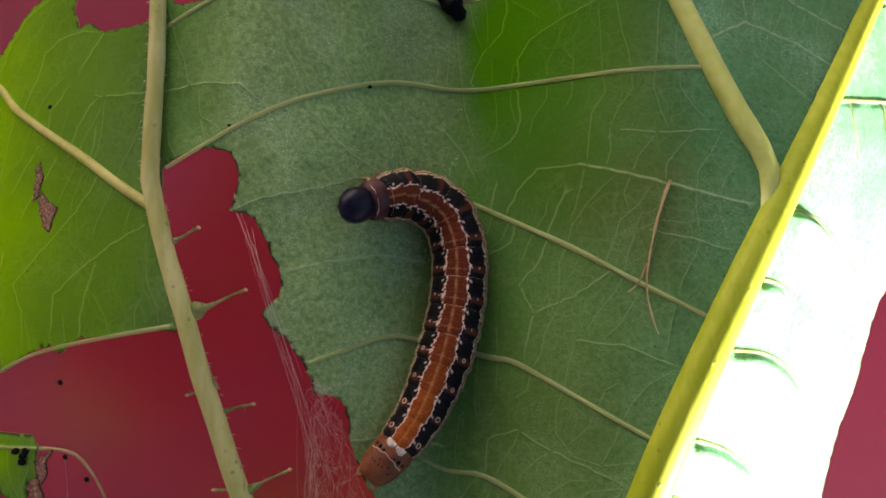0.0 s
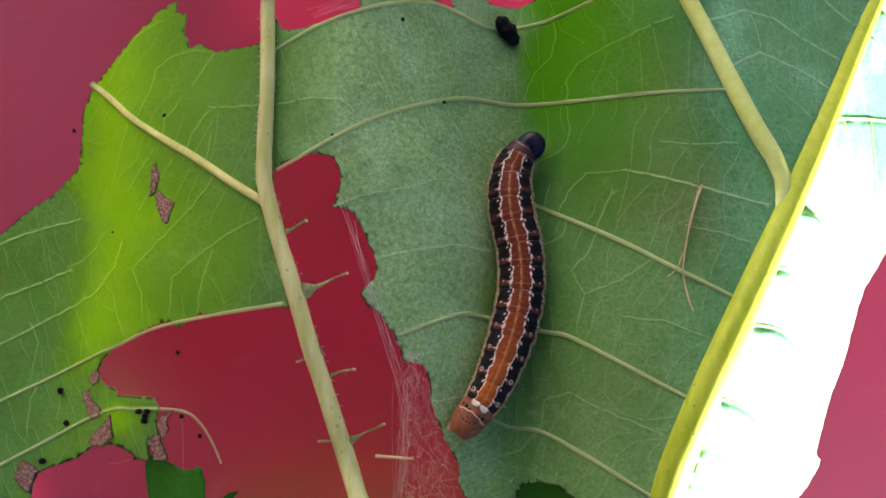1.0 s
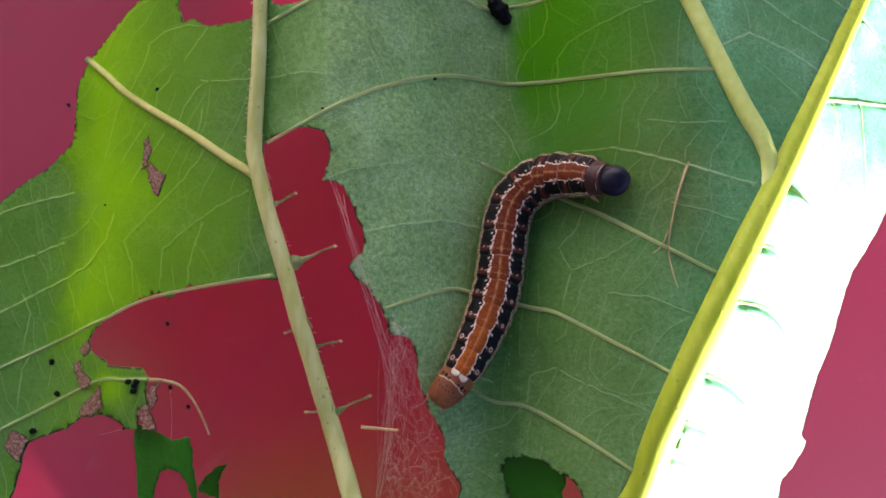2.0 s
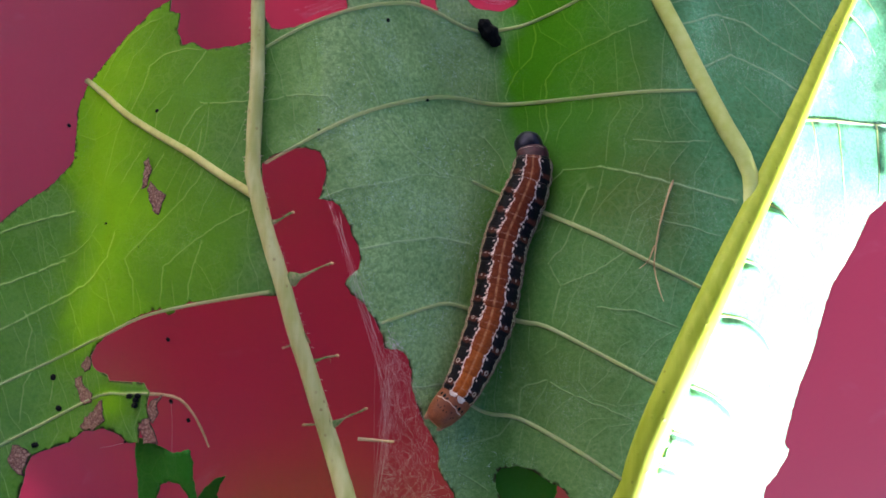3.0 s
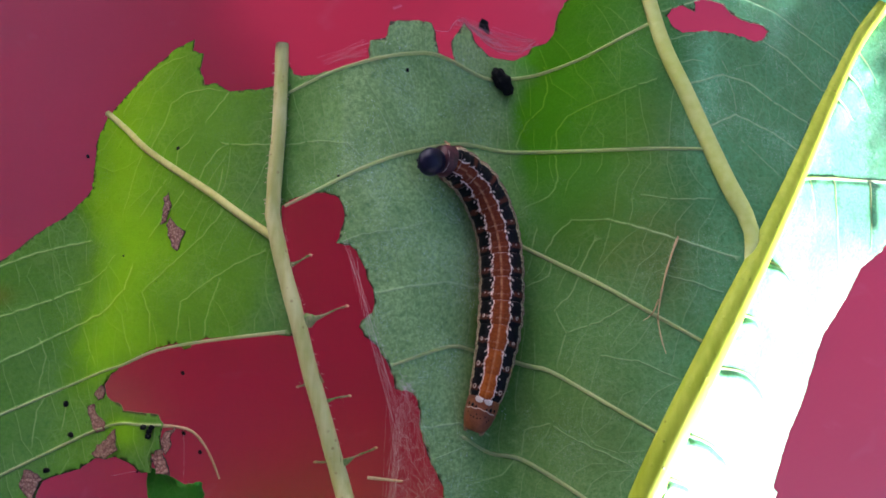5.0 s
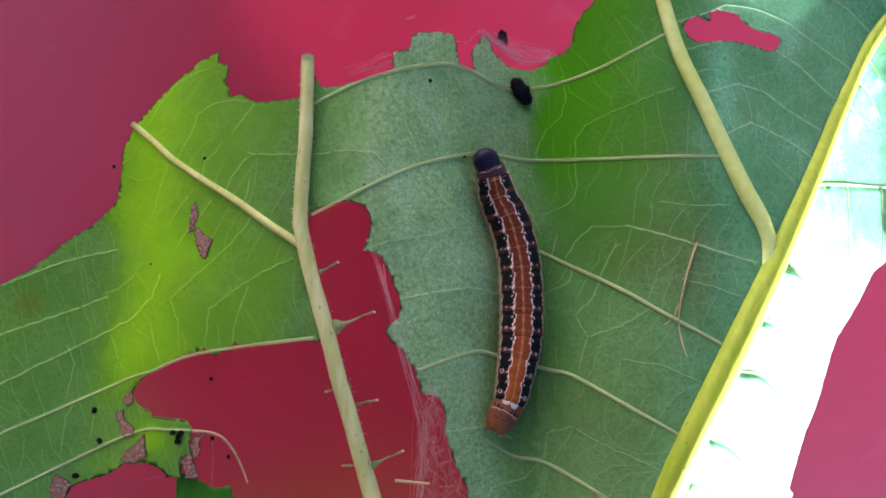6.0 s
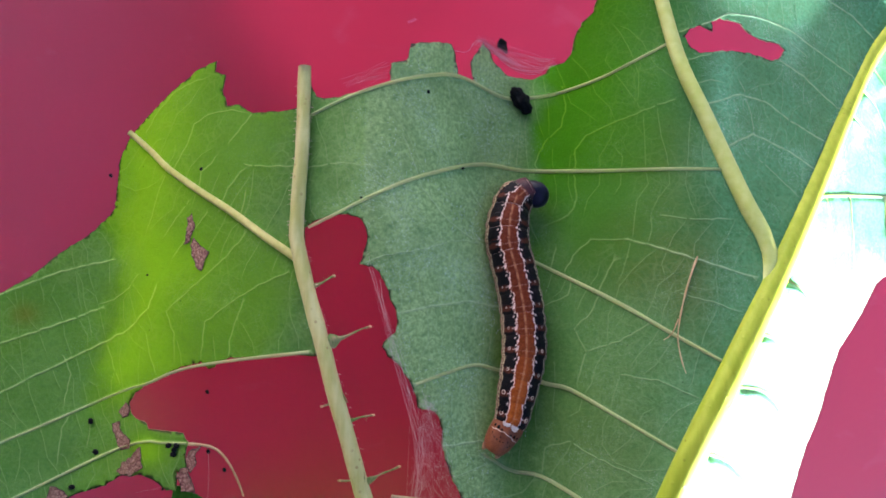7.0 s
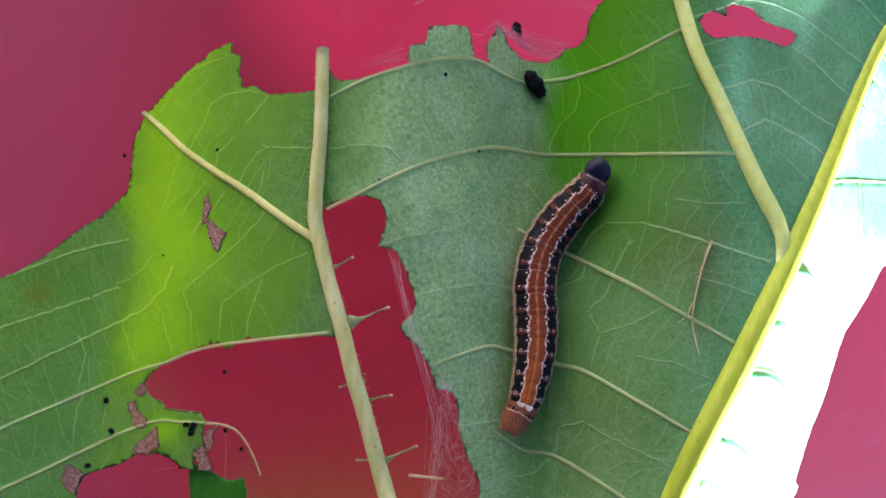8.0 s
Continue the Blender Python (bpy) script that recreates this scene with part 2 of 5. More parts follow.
def skin_material(name, back, back2, rear=0.0, shift=0.0):
    """Banded skin: a coloured back with a pale middle line, a jagged white line, black flank patches with white commas, a cream side line."""
    n = Nodes(name)
    p = n.place()
    xyz = n.node("SeparateXYZ", {0: p})
    x, y, z = xyz.outputs
    x = n.math("ADD", x, shift)
    a = n.math("DIVIDE", n.math("ABSOLUTE", n.math("ARCTAN2", y, z)), math.pi)
    jag = n.math("ADD", n.math("MULTIPLY", n.math("SUBTRACT", n.noise(1700, 2), 0.5), 0.085), n.math("MULTIPLY", n.math("SUBTRACT", n.noise(5200, 1), 0.5), 0.05))
    aj = n.math("ADD", a, n.math("ADD", jag, n.math("MULTIPLY", n.math("COSINE", n.math("MULTIPLY", n.math("ADD", x, 0.0005), 2100.0)), -0.012)))

    def near(v, at, lo, hi):
        return n.math("SUBTRACT", 1.0, n.step(n.math("ABSOLUTE", n.math("SUBTRACT", v, at)), lo, hi))

    mott = n.noise(2600, 3)
    col = n.mix(n.step(mott, 0.35, 0.7), back, back2)
    col = n.mix(n.math("MULTIPLY", n.math("SUBTRACT", 1.0, n.step(a, 0.006, 0.028)), n.math("ADD", 0.16, n.math("MULTIPLY", n.step(n.noise(1500, 2), 0.4, 0.6), 0.30))), col, (0.56, 0.27, 0.12))
    ring = near(n.math("ADD", x, n.math("MULTIPLY", jag, 0.002)), -0.00062, 0.00002, 0.00008)
    col = n.mix(n.math("MULTIPLY", ring, n.math("MULTIPLY", n.step(n.noise(1300, 2), 0.38, 0.6), 0.45)), col, (0.48, 0.26, 0.17))
    black = n.math("MULTIPLY", n.step(aj, 0.145, 0.158), n.math("SUBTRACT", 1.0, n.step(aj, 0.370, 0.385)))
    gap = n.math("MULTIPLY", near(n.math("ADD", x, n.math("MULTIPLY", jag, 0.006)), -0.00055, 0.00012, 0.00042), 0.85 + 0.10 * rear)
    black = n.math("MULTIPLY", black, n.math("SUBTRACT", 1.0, n.math("MULTIPLY", gap, n.step(a, 0.17, 0.22))))
    col = n.mix(n.step(aj, 0.15, 0.16), col, (0.105, 0.026, 0.014))
    col = n.mix(black, col, n.mix(n.step(n.noise(1900, 2), 0.55, 0.75), (0.005, 0.004, 0.006), (0.022, 0.010, 0.012)))
    col = n.mix(n.math("MULTIPLY", near(aj, 0.142, 0.004, 0.012), n.step(n.noise(2300, 2), 0.27, 0.40)), col, (0.82, 0.60, 0.52))
    bent = n.math("ADD", x, n.math("ADD", n.math("MULTIPLY", jag, 0.004), n.math("MULTIPLY", n.math("SUBTRACT", a, 0.14), 0.003)))
    comma = n.math("MULTIPLY", near(bent, -0.00030, 0.00004, 0.00011), n.math("MULTIPLY", n.step(aj, 0.135, 0.145), n.math("SUBTRACT", 1.0, n.step(aj, 0.185, 0.205))))
    dot = n.math("MULTIPLY", near(bent, 0.00105, 0.00006, 0.00014), near(a, 0.178, 0.010, 0.022))
    col = n.mix(n.math("MULTIPLY", n.math("MAXIMUM", comma, dot), 0.8), col, (0.70, 0.52, 0.46))
    side = n.math("MAXIMUM", near(aj, 0.392, 0.006, 0.016), n.math("MULTIPLY", near(aj, 0.44, 0.006, 0.016), 0.7))
    col = n.mix(n.step(aj, 0.385, 0.41), col, (0.13, 0.05, 0.03))
    col = n.mix(n.math("MULTIPLY", side, 0.92), col, (0.68, 0.54, 0.36))
    n.set(Base_Color=col, Roughness=n.math("ADD", 0.36, n.math("MULTIPLY", mott, 0.2)))
    n.bsdf.inputs["Specular IOR Level"].default_value = 0.12
    wr = n.node("TexWave", {"Vector": p, "Scale": 900.0, "Distortion": 3.0, "Detail": 2.0, "Detail Scale": 1.5}, bands_direction="X").outputs[1]
    n.bump(n.math("ADD", n.math("MULTIPLY", wr, 0.25), n.math("MULTIPLY", mott, 0.6)), 0.35, 0.00012)
    return n.m


def dead_material():
    n = Nodes("dead_tissue")
    p = n.node("VectorMath", {0: n.place(), 1: n.node("VectorMath", {0: n.node("TexNoise", {"Vector": n.place(), "Scale": 900.0}).outputs[1], 3: 0.0008}, operation="SCALE").outputs[0]}, operation="ADD").outputs[0]
    e = n.node("TexVoronoi", {"Vector": p, "Scale": 1500.0}, feature="DISTANCE_TO_EDGE").outputs[0]
    f = n.noise(3200, 3)
    col = n.mix(n.step(f, 0.35, 0.65), (0.26, 0.115, 0.08), (0.44, 0.25, 0.19))
    col = n.mix(n.math("SUBTRACT", 1.0, n.step(e, 0.02, 0.10)), col, (0.20, 0.08, 0.065))
    col = n.mix(n.math("MULTIPLY", n.node("Attribute", None, attribute_name="rim").outputs[2], 0.9), col, (0.035, 0.018, 0.014))
    n.set(Base_Color=col, Roughness=0.75)
    n.bump(e, 0.8, 0.0003)
    tl = n.node("BsdfTranslucent", {"Color": col})
    n.t.links.new(n.node("MixShader", {0: 0.25, 1: n.bsdf.outputs[0], 2: tl.outputs[0]}).outputs[0], n.out.inputs[0])
    return n.m


M_BROWN = dead_material()
M_TABLE = table_material()
SKINS = []
HALF = 0.00065                      # half rings lie this far from their segment's middle
for k in range(22):
    f = max(0.0, (k // 2 - 4) / 6.0) ** 1.8
    SKINS.append(skin_material("banded_skin", tuple(p + (q - p) * f for p, q in zip((0.10, 0.016, 0.005), (0.28, 0.058, 0.006))),
                               tuple(p + (q - p) * f for p, q in zip((0.155, 0.029, 0.009), (0.40, 0.100, 0.012))), f, -HALF if k % 2 else HALF))
M_COLLAR = plain("skin_collar", (0.028, 0.008, 0.011), (0.085, 0.025, 0.030), 700, 0.4, 0.25, 0.3)


# ---- mesh helpers ----
def mesh_of(name, verts, faces, mat, smooth=True):
    me = bpy.data.meshes.new(name)
    me.from_pydata([tuple(v) for v in verts], [], [tuple(f) for f in faces])
    me.update()
    if smooth:
        me.polygons.foreach_set("use_smooth", [True] * len(me.polygons))
    me.materials.append(mat)
    return me


def put(name, me, parent=None, label="", m=None):
    ob = new(name, me)
    if parent:
        ob.parent = parent
    if m:
        ob.matrix_basis = m
    return tagged(ob, label=label) if label else ob


def spline(pts, step):
    """A smooth line through points, sampled about every step."""
    P = [np.array(p, float) for p in pts]
    P = [2 * P[0] - P[1]] + P + [2 * P[-1] - P[-2]]
    out = []
    for a, b, c, d in zip(P, P[1:], P[2:], P[3:]):
        k = max(1, int(np.linalg.norm(c - b) / step))
        for i in range(k):
            s = i / k
            out.append(0.5 * (2 * b + (c - a) * s + (2 * a - 5 * b + 4 * c - d) * s * s + (3 * b - a - 3 * c + d) * s ** 3))
    return out + [P[-2]]


def tube(line, radii, sides=8, flat=1.0, rough=0.0, seed=1, half=False):
    """Vertices and faces of a round stalk along 3D points (mm in, metres out)."""
    L = [np.array(p, float) for p in line]
    n = len(L)
    vs, fs = [], []
    rng = random.Random(seed)
    for i, p in enumerate(L):
        t = L[min(i + 1, n - 1)] - L[max(i - 1, 0)]
        t /= np.linalg.norm(t) + 1e-9
        up = np.array((0, 0, 1.0)) if abs(t[2]) < 0.9 else np.array((0, 1.0, 0))
        s = np.cross(t, up)
        s /= np.linalg.norm(s)
        u = np.cross(s, t)
        r = radii(i / max(1, n - 1)) * (1 + rough * (rng.random() - 0.5))
        for k in range(sides):
            a = math.pi * k / (sides - 1) if half else 2 * math.pi * k / sides
            vs.append((p + s * math.cos(a) * r + u * math.sin(a) * r * flat) * MM)
    for i in range(n - 1):
        for k in range(sides - 1 if half else sides):
            a, b = i * sides + k, i * sides + (k + 1) % sides
            fs.append((a, b, b + sides, a + sides))
    if half:
        return vs, fs
    for base, rev in ((0, True), ((n - 1) * sides, False)):
        ring = [base + k for k in range(sides)]
        fs.append(ring[::-1] if not rev else ring)
    return vs, fs


def merged(parts):
    vs, fs = [], []
    for v, f in parts:
        o = len(vs)
        vs += list(v)
        fs += [tuple(i + o for i in q) for q in f]
    return vs, fs


def lump(rx, ry, rz, seed, bump=0.2, cuts=2, freq=2.0):
    """An uneven rounded lump, half axes in mm."""
    bm = bmesh.new()
    bmesh.ops.create_icosphere(bm, subdivisions=cuts, radius=1.0)
    for v in bm.verts:
        k = 1 + bump * noise.noise(v.co * freq + Vector((seed * 3.1, seed * 1.7, seed)))
        v.co = Vector((v.co.x * rx * k, v.co.y * ry * k, v.co.z * rz * k)) * MM
    vs = [np.array(v.co) for v in bm.verts]
    fs = [tuple(v.index for v in f.verts) for f in bm.faces]
    bm.free()
    return vs, fs


# ---- the leaf's form: heights in millimetres over the plan ----
TABLE_Z = -64.0
LEAF_Z = -24.0                      # as low as the blade sags within its main part
FORM = (5.59, 0.76, -1.9, -0.43, -4.2, -3.45, 3.26, -6.58, -0.72, -5.13, -11.59, -5.4)


def height(x, y):
    """The blade's height: a trough between two ribs, falling off beyond each."""
    x, y = np.asarray(x, float), np.asarray(y, float)
    u = np.maximum(0, (x - (0.0036 * y * y + 0.5456 * y + 26.4)) * 0.88)
    fx, fy = x - u * 0.88, y + u * 0.47
    X, Y = 1.5 * np.tanh(fx / 45), 1.5 * np.tanh(fy / 45)
    g = np.exp(-((fx - 2) / np.where(fx < 2, 13.0, 10.0)) ** 2)
    terms = (1, X, Y, X * X, X * Y, Y * Y, X ** 3, X * X * Y, X * Y * Y, X ** 4, g, g * Y)
    z = sum(c * t for c, t in zip(FORM, terms))
    room = np.maximum(5.0, z - LEAF_Z + 1.0)
    fall = 0.75 * u + 0.010 * u * u
    z = z - np.where(fy > 4, room * (1 - np.exp(-fall / room)) * np.clip((fy - 4) / 12, 0, 1) + fall * (1 - np.clip((fy - 4) / 12, 0, 1)), fall)
    w = np.clip((-44 - x) / 10, 0, 1)
    w = w * w * (3 - 2 * w)
    z = z * (1 - w) + np.clip(-15.5 + 0.22 * (-y - 10), -19, -9) * w
    # raised out of view to keep the low sun off the ribs
    z = z + 0.45 * np.maximum(0, -33 - y)
    z = LEAF_Z + 0.8 + 1.5 * np.logaddexp(0, (z - LEAF_Z - 0.8) / 1.5)
    # the unseen far end curls down to the table, to block the low sun
    z = z - 5.0 * np.maximum(0, -57 - y)
    return TABLE_Z + 0.8 + 1.5 * np.logaddexp(0, (z - TABLE_Z - 0.8) / 1.5)


def on_leaf(pts, up=0.0):
    return [(p[0], p[1], float(height(p[0], p[1])) + up) for p in pts]


# ---- the plan, in millimetres ----
EDGE_LEFT = [(-66.4, -2.8), (-62.4, 0.0), (-59.1, 3.1), (-56.4, 5.1), (-53.9, 7.4), (-52.6, 9.3), (-52.4, 11.4), (-52.3, 13.7), (-52.2, 15.6),
        (-51.6, 17.4), (-50.9, 19.1), (-49.5, 20.8), (-47.5, 22.7), (-45.4, 24.4), (-43.3, 26.0), (-41.3, 27.4), (-38.7, 28.4), (-38.8, 26.9),
        (-37.2, 26.5), (-37.5, 24.4), (-36.6, 22.4), (-34.9, 22.4), (-33.6, 21.5), (-33.1, 21.3), (-29.2, 21.3), (-27.3, 21.6)]
EDGE_TOP = [(-25.8, 24.5), (-25.1, 23.1), (-24.1, 22.8), (-22.4, 23.1), (-19.8, 23.9), (-16.5, 25.1), (-16.5, 27.5), (-14.5, 28.0), (-14.1, 30.2),
        (-11.9, 30.8), (-9.1, 31.3), (-8.4, 30.2), (-7.9, 27.7), (-5.8, 27.0), (-6.4, 29.7), (-5.4, 31.3), (-4.5, 32.9), (-3.5, 32.0), (-2.8, 30.6),
        (-0.7, 29.1), (2.5, 29.1), (4.3, 29.9), (5.0, 31.1), (6.6, 31.3), (7.4, 32.3), (7.8, 34.7), (8.6, 36.5), (9.8, 37.8), (10.1, 39.3)]
EDGE_RIGHT = [(59.0, 9.2), (55.9, 6.2), (52.4, 3.6), (50.9, -0.2), (48.1, -4.9), (45.8, -8.6), (44.5, -13.0), (43.4, -15.9), (41.6, -18.7),
        (40.6, -22.4), (40.0, -26.1), (40.5, -26.8), (41.5, -27.6), (41.3, -28.7), (39.3, -30.7), (37.5, -32.0)]
HOLE_EDGE_LOW = [(-3.5, -29.8), (-4.7, -28.2), (-5.4, -26.5), (-5.3, -24.6), (-6.7, -22.2), (-7.9, -19.5), (-8.6, -17.2)]
HOLE_EDGE = [(-8.6, -15.6), (-9.1, -13.9), (-10.2, -13.2), (-11.6, -12.8), (-11.9, -11.5), (-13.0, -9.5), (-13.7, -8.5), (-14.4, -7.6),
        (-15.4, -6.9), (-16.1, -6.0), (-15.8, -5.3), (-14.6, -4.3), (-14.3, -3.4), (-14.7, -1.7), (-15.4, -0.5), (-16.1, 1.4), (-16.8, 2.7),
        (-17.5, 3.2), (-19.1, 3.3), (-18.8, 4.3), (-18.2, 6.6), (-19.0, 8.5), (-20.7, 9.2), (-22.3, 9.0), (-24.3, 8.3), (-25.6, 7.3)]
RIBSIDE = [(-25.5, 4.3), (-24.4, -1.5), (-23.0, -7.4)]
LOWER = [(-26.5, -7.3), (-29.4, -7.8), (-34.3, -8.5), (-35.4, -8.9), (-35.6, -9.6), (-36.4, -9.9), (-37.0, -9.6), (-37.5, -9.2), (-40.1, -10.1), (-42.4, -11.3),
         (-44.7, -12.7), (-46.4, -14.0), (-47.3, -15.4), (-46.9, -16.6), (-46.1, -17.0), (-44.3, -17.3), (-44.0, -17.9), (-42.2, -17.8), (-40.3, -17.9), (-39.3, -17.9), (-39.0, -18.4)]
LOBE = [(-38.6, -18.8), (-38.8, -20.8), (-38.5, -22.5), (-39.8, -22.6), (-39.9, -24.6), (-41.1, -24.9), (-42.7, -24.1),
        (-44.6, -23.6), (-48.0, -24.5), (-50.0, -26.1), (-52.6, -27.0), (-54.7, -27.9), (-55.2, -29.1), (-55.4, -30.6)]
WINDOW = [(20.1, 33.6), (21.0, 34.8), (22.4, 35.3), (24.2, 34.9), (24.3, 35.7), (24.0, 36.2), (25.5, 36.9), (28.7, 36.7), (29.9, 35.5),
        (32.2, 35.0), (35.2, 35.0), (35.9, 34.2), (34.6, 32.8), (33.3, 32.3), (31.0, 32.7), (27.3, 32.7), (24.7, 32.3), (22.2, 31.7), (21.0, 32.2)]
HOLE_LOW = [(1.4, -29.1), (1.4, -27.8), (2.1, -27.2), (4.0, -26.8), (5.4, -27.1), (6.3, -27.6), (7.2, -28.1), (8.8, -28.6), (9.6, -30.0),
        (9.4, -31.8), (6.7, -33.1), (2.5, -32.2)]
RIB_MID = [(14.8, -27.6), (16.6, -21.6), (19.0, -15.4), (21.7, -9.2), (24.9, -2.9), (28.5, 3.6), (33.4, 10.5), (38.8, 18.2), (46.1, 27.3), (52.9, 37.0)]
RIB_BRANCH = [(28.0, 2.6), (28.6, 4.6), (28.9, 7.0), (28.2, 9.1), (26.7, 12.0), (24.8, 16.4), (22.0, 23.3), (19.0, 30.6)]
RIB_LEFT = [(-26.7, 26.6, -2.3), (-26.4, 17.5, -0.6), (-26.5, 12.1, 0.2), (-26.5, 6.2, 1.1), (-26.0, 4.3, 1.5), (-24.7, -0.2, 2.4),
        (-22.8, -5.9, 3.3), (-21.3, -10.9, 3.7), (-19.8, -15.3, 3.8), (-18.4, -19.7, 3.8), (-17.3, -23.1, 3.6)]
VEIN_LEFT = [(-25.6, 3.3), (-26.9, 4.1), (-30.3, 6.1), (-34.9, 9.0), (-39.8, 11.7), (-44.1, 14.3), (-47.8, 17.1), (-51.1, 19.5)]
VEINS_A = [
    [(-25.5, 20.8), (-21.1, 23.1), (-16.5, 25.0), (-11.7, 26.6), (-8.8, 27.3), (-6.1, 27.1), (-3.2, 26.3), (-0.7, 25.9), (3.2, 26.5), (6.0, 27.0),
        (10.2, 28.3), (13.2, 29.8), (17.2, 32.1), (18.3, 32.8)],
    [(-25.2, 7.4), (-21.7, 9.3), (-18.5, 11.1), (-14.0, 13.4), (-9.9, 15.0), (-6.2, 16.2), (-3.1, 16.6), (0.9, 16.3), (6.4, 16.3), (12.2, 16.2),
        (18.3, 16.4), (22.6, 16.6), (24.3, 16.7)],
    [(-18.8, 3.4), (-16.3, 4.6), (-11.0, 5.6), (-8.2, 6.7), (-3.7, 6.6)],
    [(-1.4, 6.3), (3.7, 4.1), (8.6, 1.7), (12.4, -0.3), (16.9, -2.9), (22.1, -5.6)],
    [(-14.7, -2.1), (-10.7, -1.2), (-5.8, -0.5), (-1.7, -1.3)],
]
VEINS_B = [
    [(-12.0, -10.2), (-8.3, -9.0), (-4.8, -8.2), (-1.9, -8.8), (4.1, -10.2), (6.8, -10.6), (11.9, -13.1), (17.5, -16.0)],
    [(-8.3, -17.6), (-3.7, -17.2), (-0.1, -18.6)],
    [(-3.3, -18.8), (0.2, -20.8), (3.9, -21.3), (9.0, -23.6), (12.7, -25.6), (16.1, -27.6)],
    [(12.6, 7.7), (15.4, 7.0), (19.0, 5.9), (26.5, 4.0)],
    [(3.9, -20.7), (4.2, -17.8), (6.9, -16.7), (8.9, -17.7), (12.3, -18.9), (15.4, -20.1)],
    [(19.4, 30.1), (23.8, 31.8), (27.4, 32.8)],
    [(18.5, 33.7), (23.3, 35.8), (26.9, 37.8), (31.7, 38.3), (37.6, 37.5), (43.5, 34.7), (49.3, 31.8)],
    [(34.8, 32.5), (38.5, 30.9), (43.7, 27.1), (45.9, 26.8)],
    [(45.7, 44.0), (50.2, 42.1), (53.8, 38.8)],
]
VEINS_C = [
    [(21.7, 24.6), (27.5, 26.7), (31.4, 26.3), (35.1, 24.0), (41.1, 21.4)],
    [(23.6, 19.1), (28.8, 21.6), (34.2, 19.7), (37.7, 17.7)],
    [(29.3, 18.2), (33.3, 14.9), (34.3, 13.9)],
    [(17.9, 1.7), (21.5, 0.9), (24.7, -0.1)],
    [(5.3, 6.3), (4.5, 3.6)],
    [(-70.3, -11.2), (-65.6, -9.2), (-58.7, -6.5), (-53.1, -4.1)],
    [(-69.4, -17.8), (-64.8, -15.4), (-54.7, -9.8), (-48.5, -6.5), (-45.4, -3.4), (-44.5, -0.8)],
    [(-71.2, -4.8), (-65.4, -2.4), (-58.8, 0.5), (-52.3, 2.3)],
    [(-67.5, -31.2), (-61.1, -28.0), (-55.8, -25.2), (-45.8, -20.0), (-41.8, -19.3), (-38.8, -19.0)],
]
VEINS_D = [
    [(-24.3, -6.9), (-28.8, -7.7), (-34.3, -8.8), (-38.7, -9.9), (-41.6, -11.0), (-44.5, -12.5), (-47.9, -13.9), (-53.9, -16.8), (-59.3, -19.4),
        (-64.0, -21.6), (-68.5, -24.0)],
    [(-48.7, 19.5), (-47.1, 22.1), (-44.6, 24.6), (-41.7, 25.9), (-39.7, 26.3)],
    [(-43.4, 14.6), (-42.0, 17.2), (-41.1, 20.2), (-39.2, 21.4), (-36.0, 21.8), (-33.7, 21.3)],
    [(-39.6, 12.1), (-39.5, 13.9), (-38.2, 14.9), (-37.5, 16.0)],
    [(-36.5, 9.6), (-35.6, 11.7), (-34.2, 13.8), (-33.1, 14.5)],
    [(-33.8, 8.3), (-33.3, 10.0), (-33.2, 11.7)],
    [(-33.3, 21.0), (-34.0, 20.0), (-35.0, 18.7), (-36.0, 17.4)],
    [(-33.5, 14.7), (-29.9, 14.6), (-26.7, 14.6)],
    [(-44.6, 13.5), (-45.7, 11.0), (-46.3, 8.0), (-47.1, 5.8)],
]
VEINS_E = [
    [(-40.9, 10.2), (-42.7, 7.7), (-44.1, 5.5)],
    [(-38.2, 8.9), (-39.4, 7.1), (-40.8, 5.6), (-42.6, 2.7)],
    [(-33.0, 6.2), (-35.3, 3.4), (-38.4, 0.5), (-42.8, -3.6), (-41.5, -6.2), (-41.1, -9.6)],
    [(-27.3, 2.1), (-31.0, 0.3), (-33.8, -1.6), (-37.4, -4.5), (-37.6, -8.9)],
    [(-32.7, -1.8), (-33.9, -5.6), (-34.1, -8.6)],
    [(-45.4, -6.6), (-44.5, -9.2), (-43.5, -11.3)],
    [(-47.9, 0.6), (-49.2, -1.3), (-51.4, -2.9), (-53.7, -3.7)],
    [(-57.3, -10.5), (-56.2, -12.7), (-56.7, -16.9)],
    [(-55.4, -17.3), (-56.6, -19.7), (-56.6, -23.9)],
    [(-52.9, -18.6), (-53.1, -21.7)],
    [(-51.4, -9.5), (-50.2, -11.9), (-49.1, -13.5)],
    [(-25.3, 14.5), (-21.7, 15.1), (-18.3, 14.9), (-15.9, 12.8)],
]
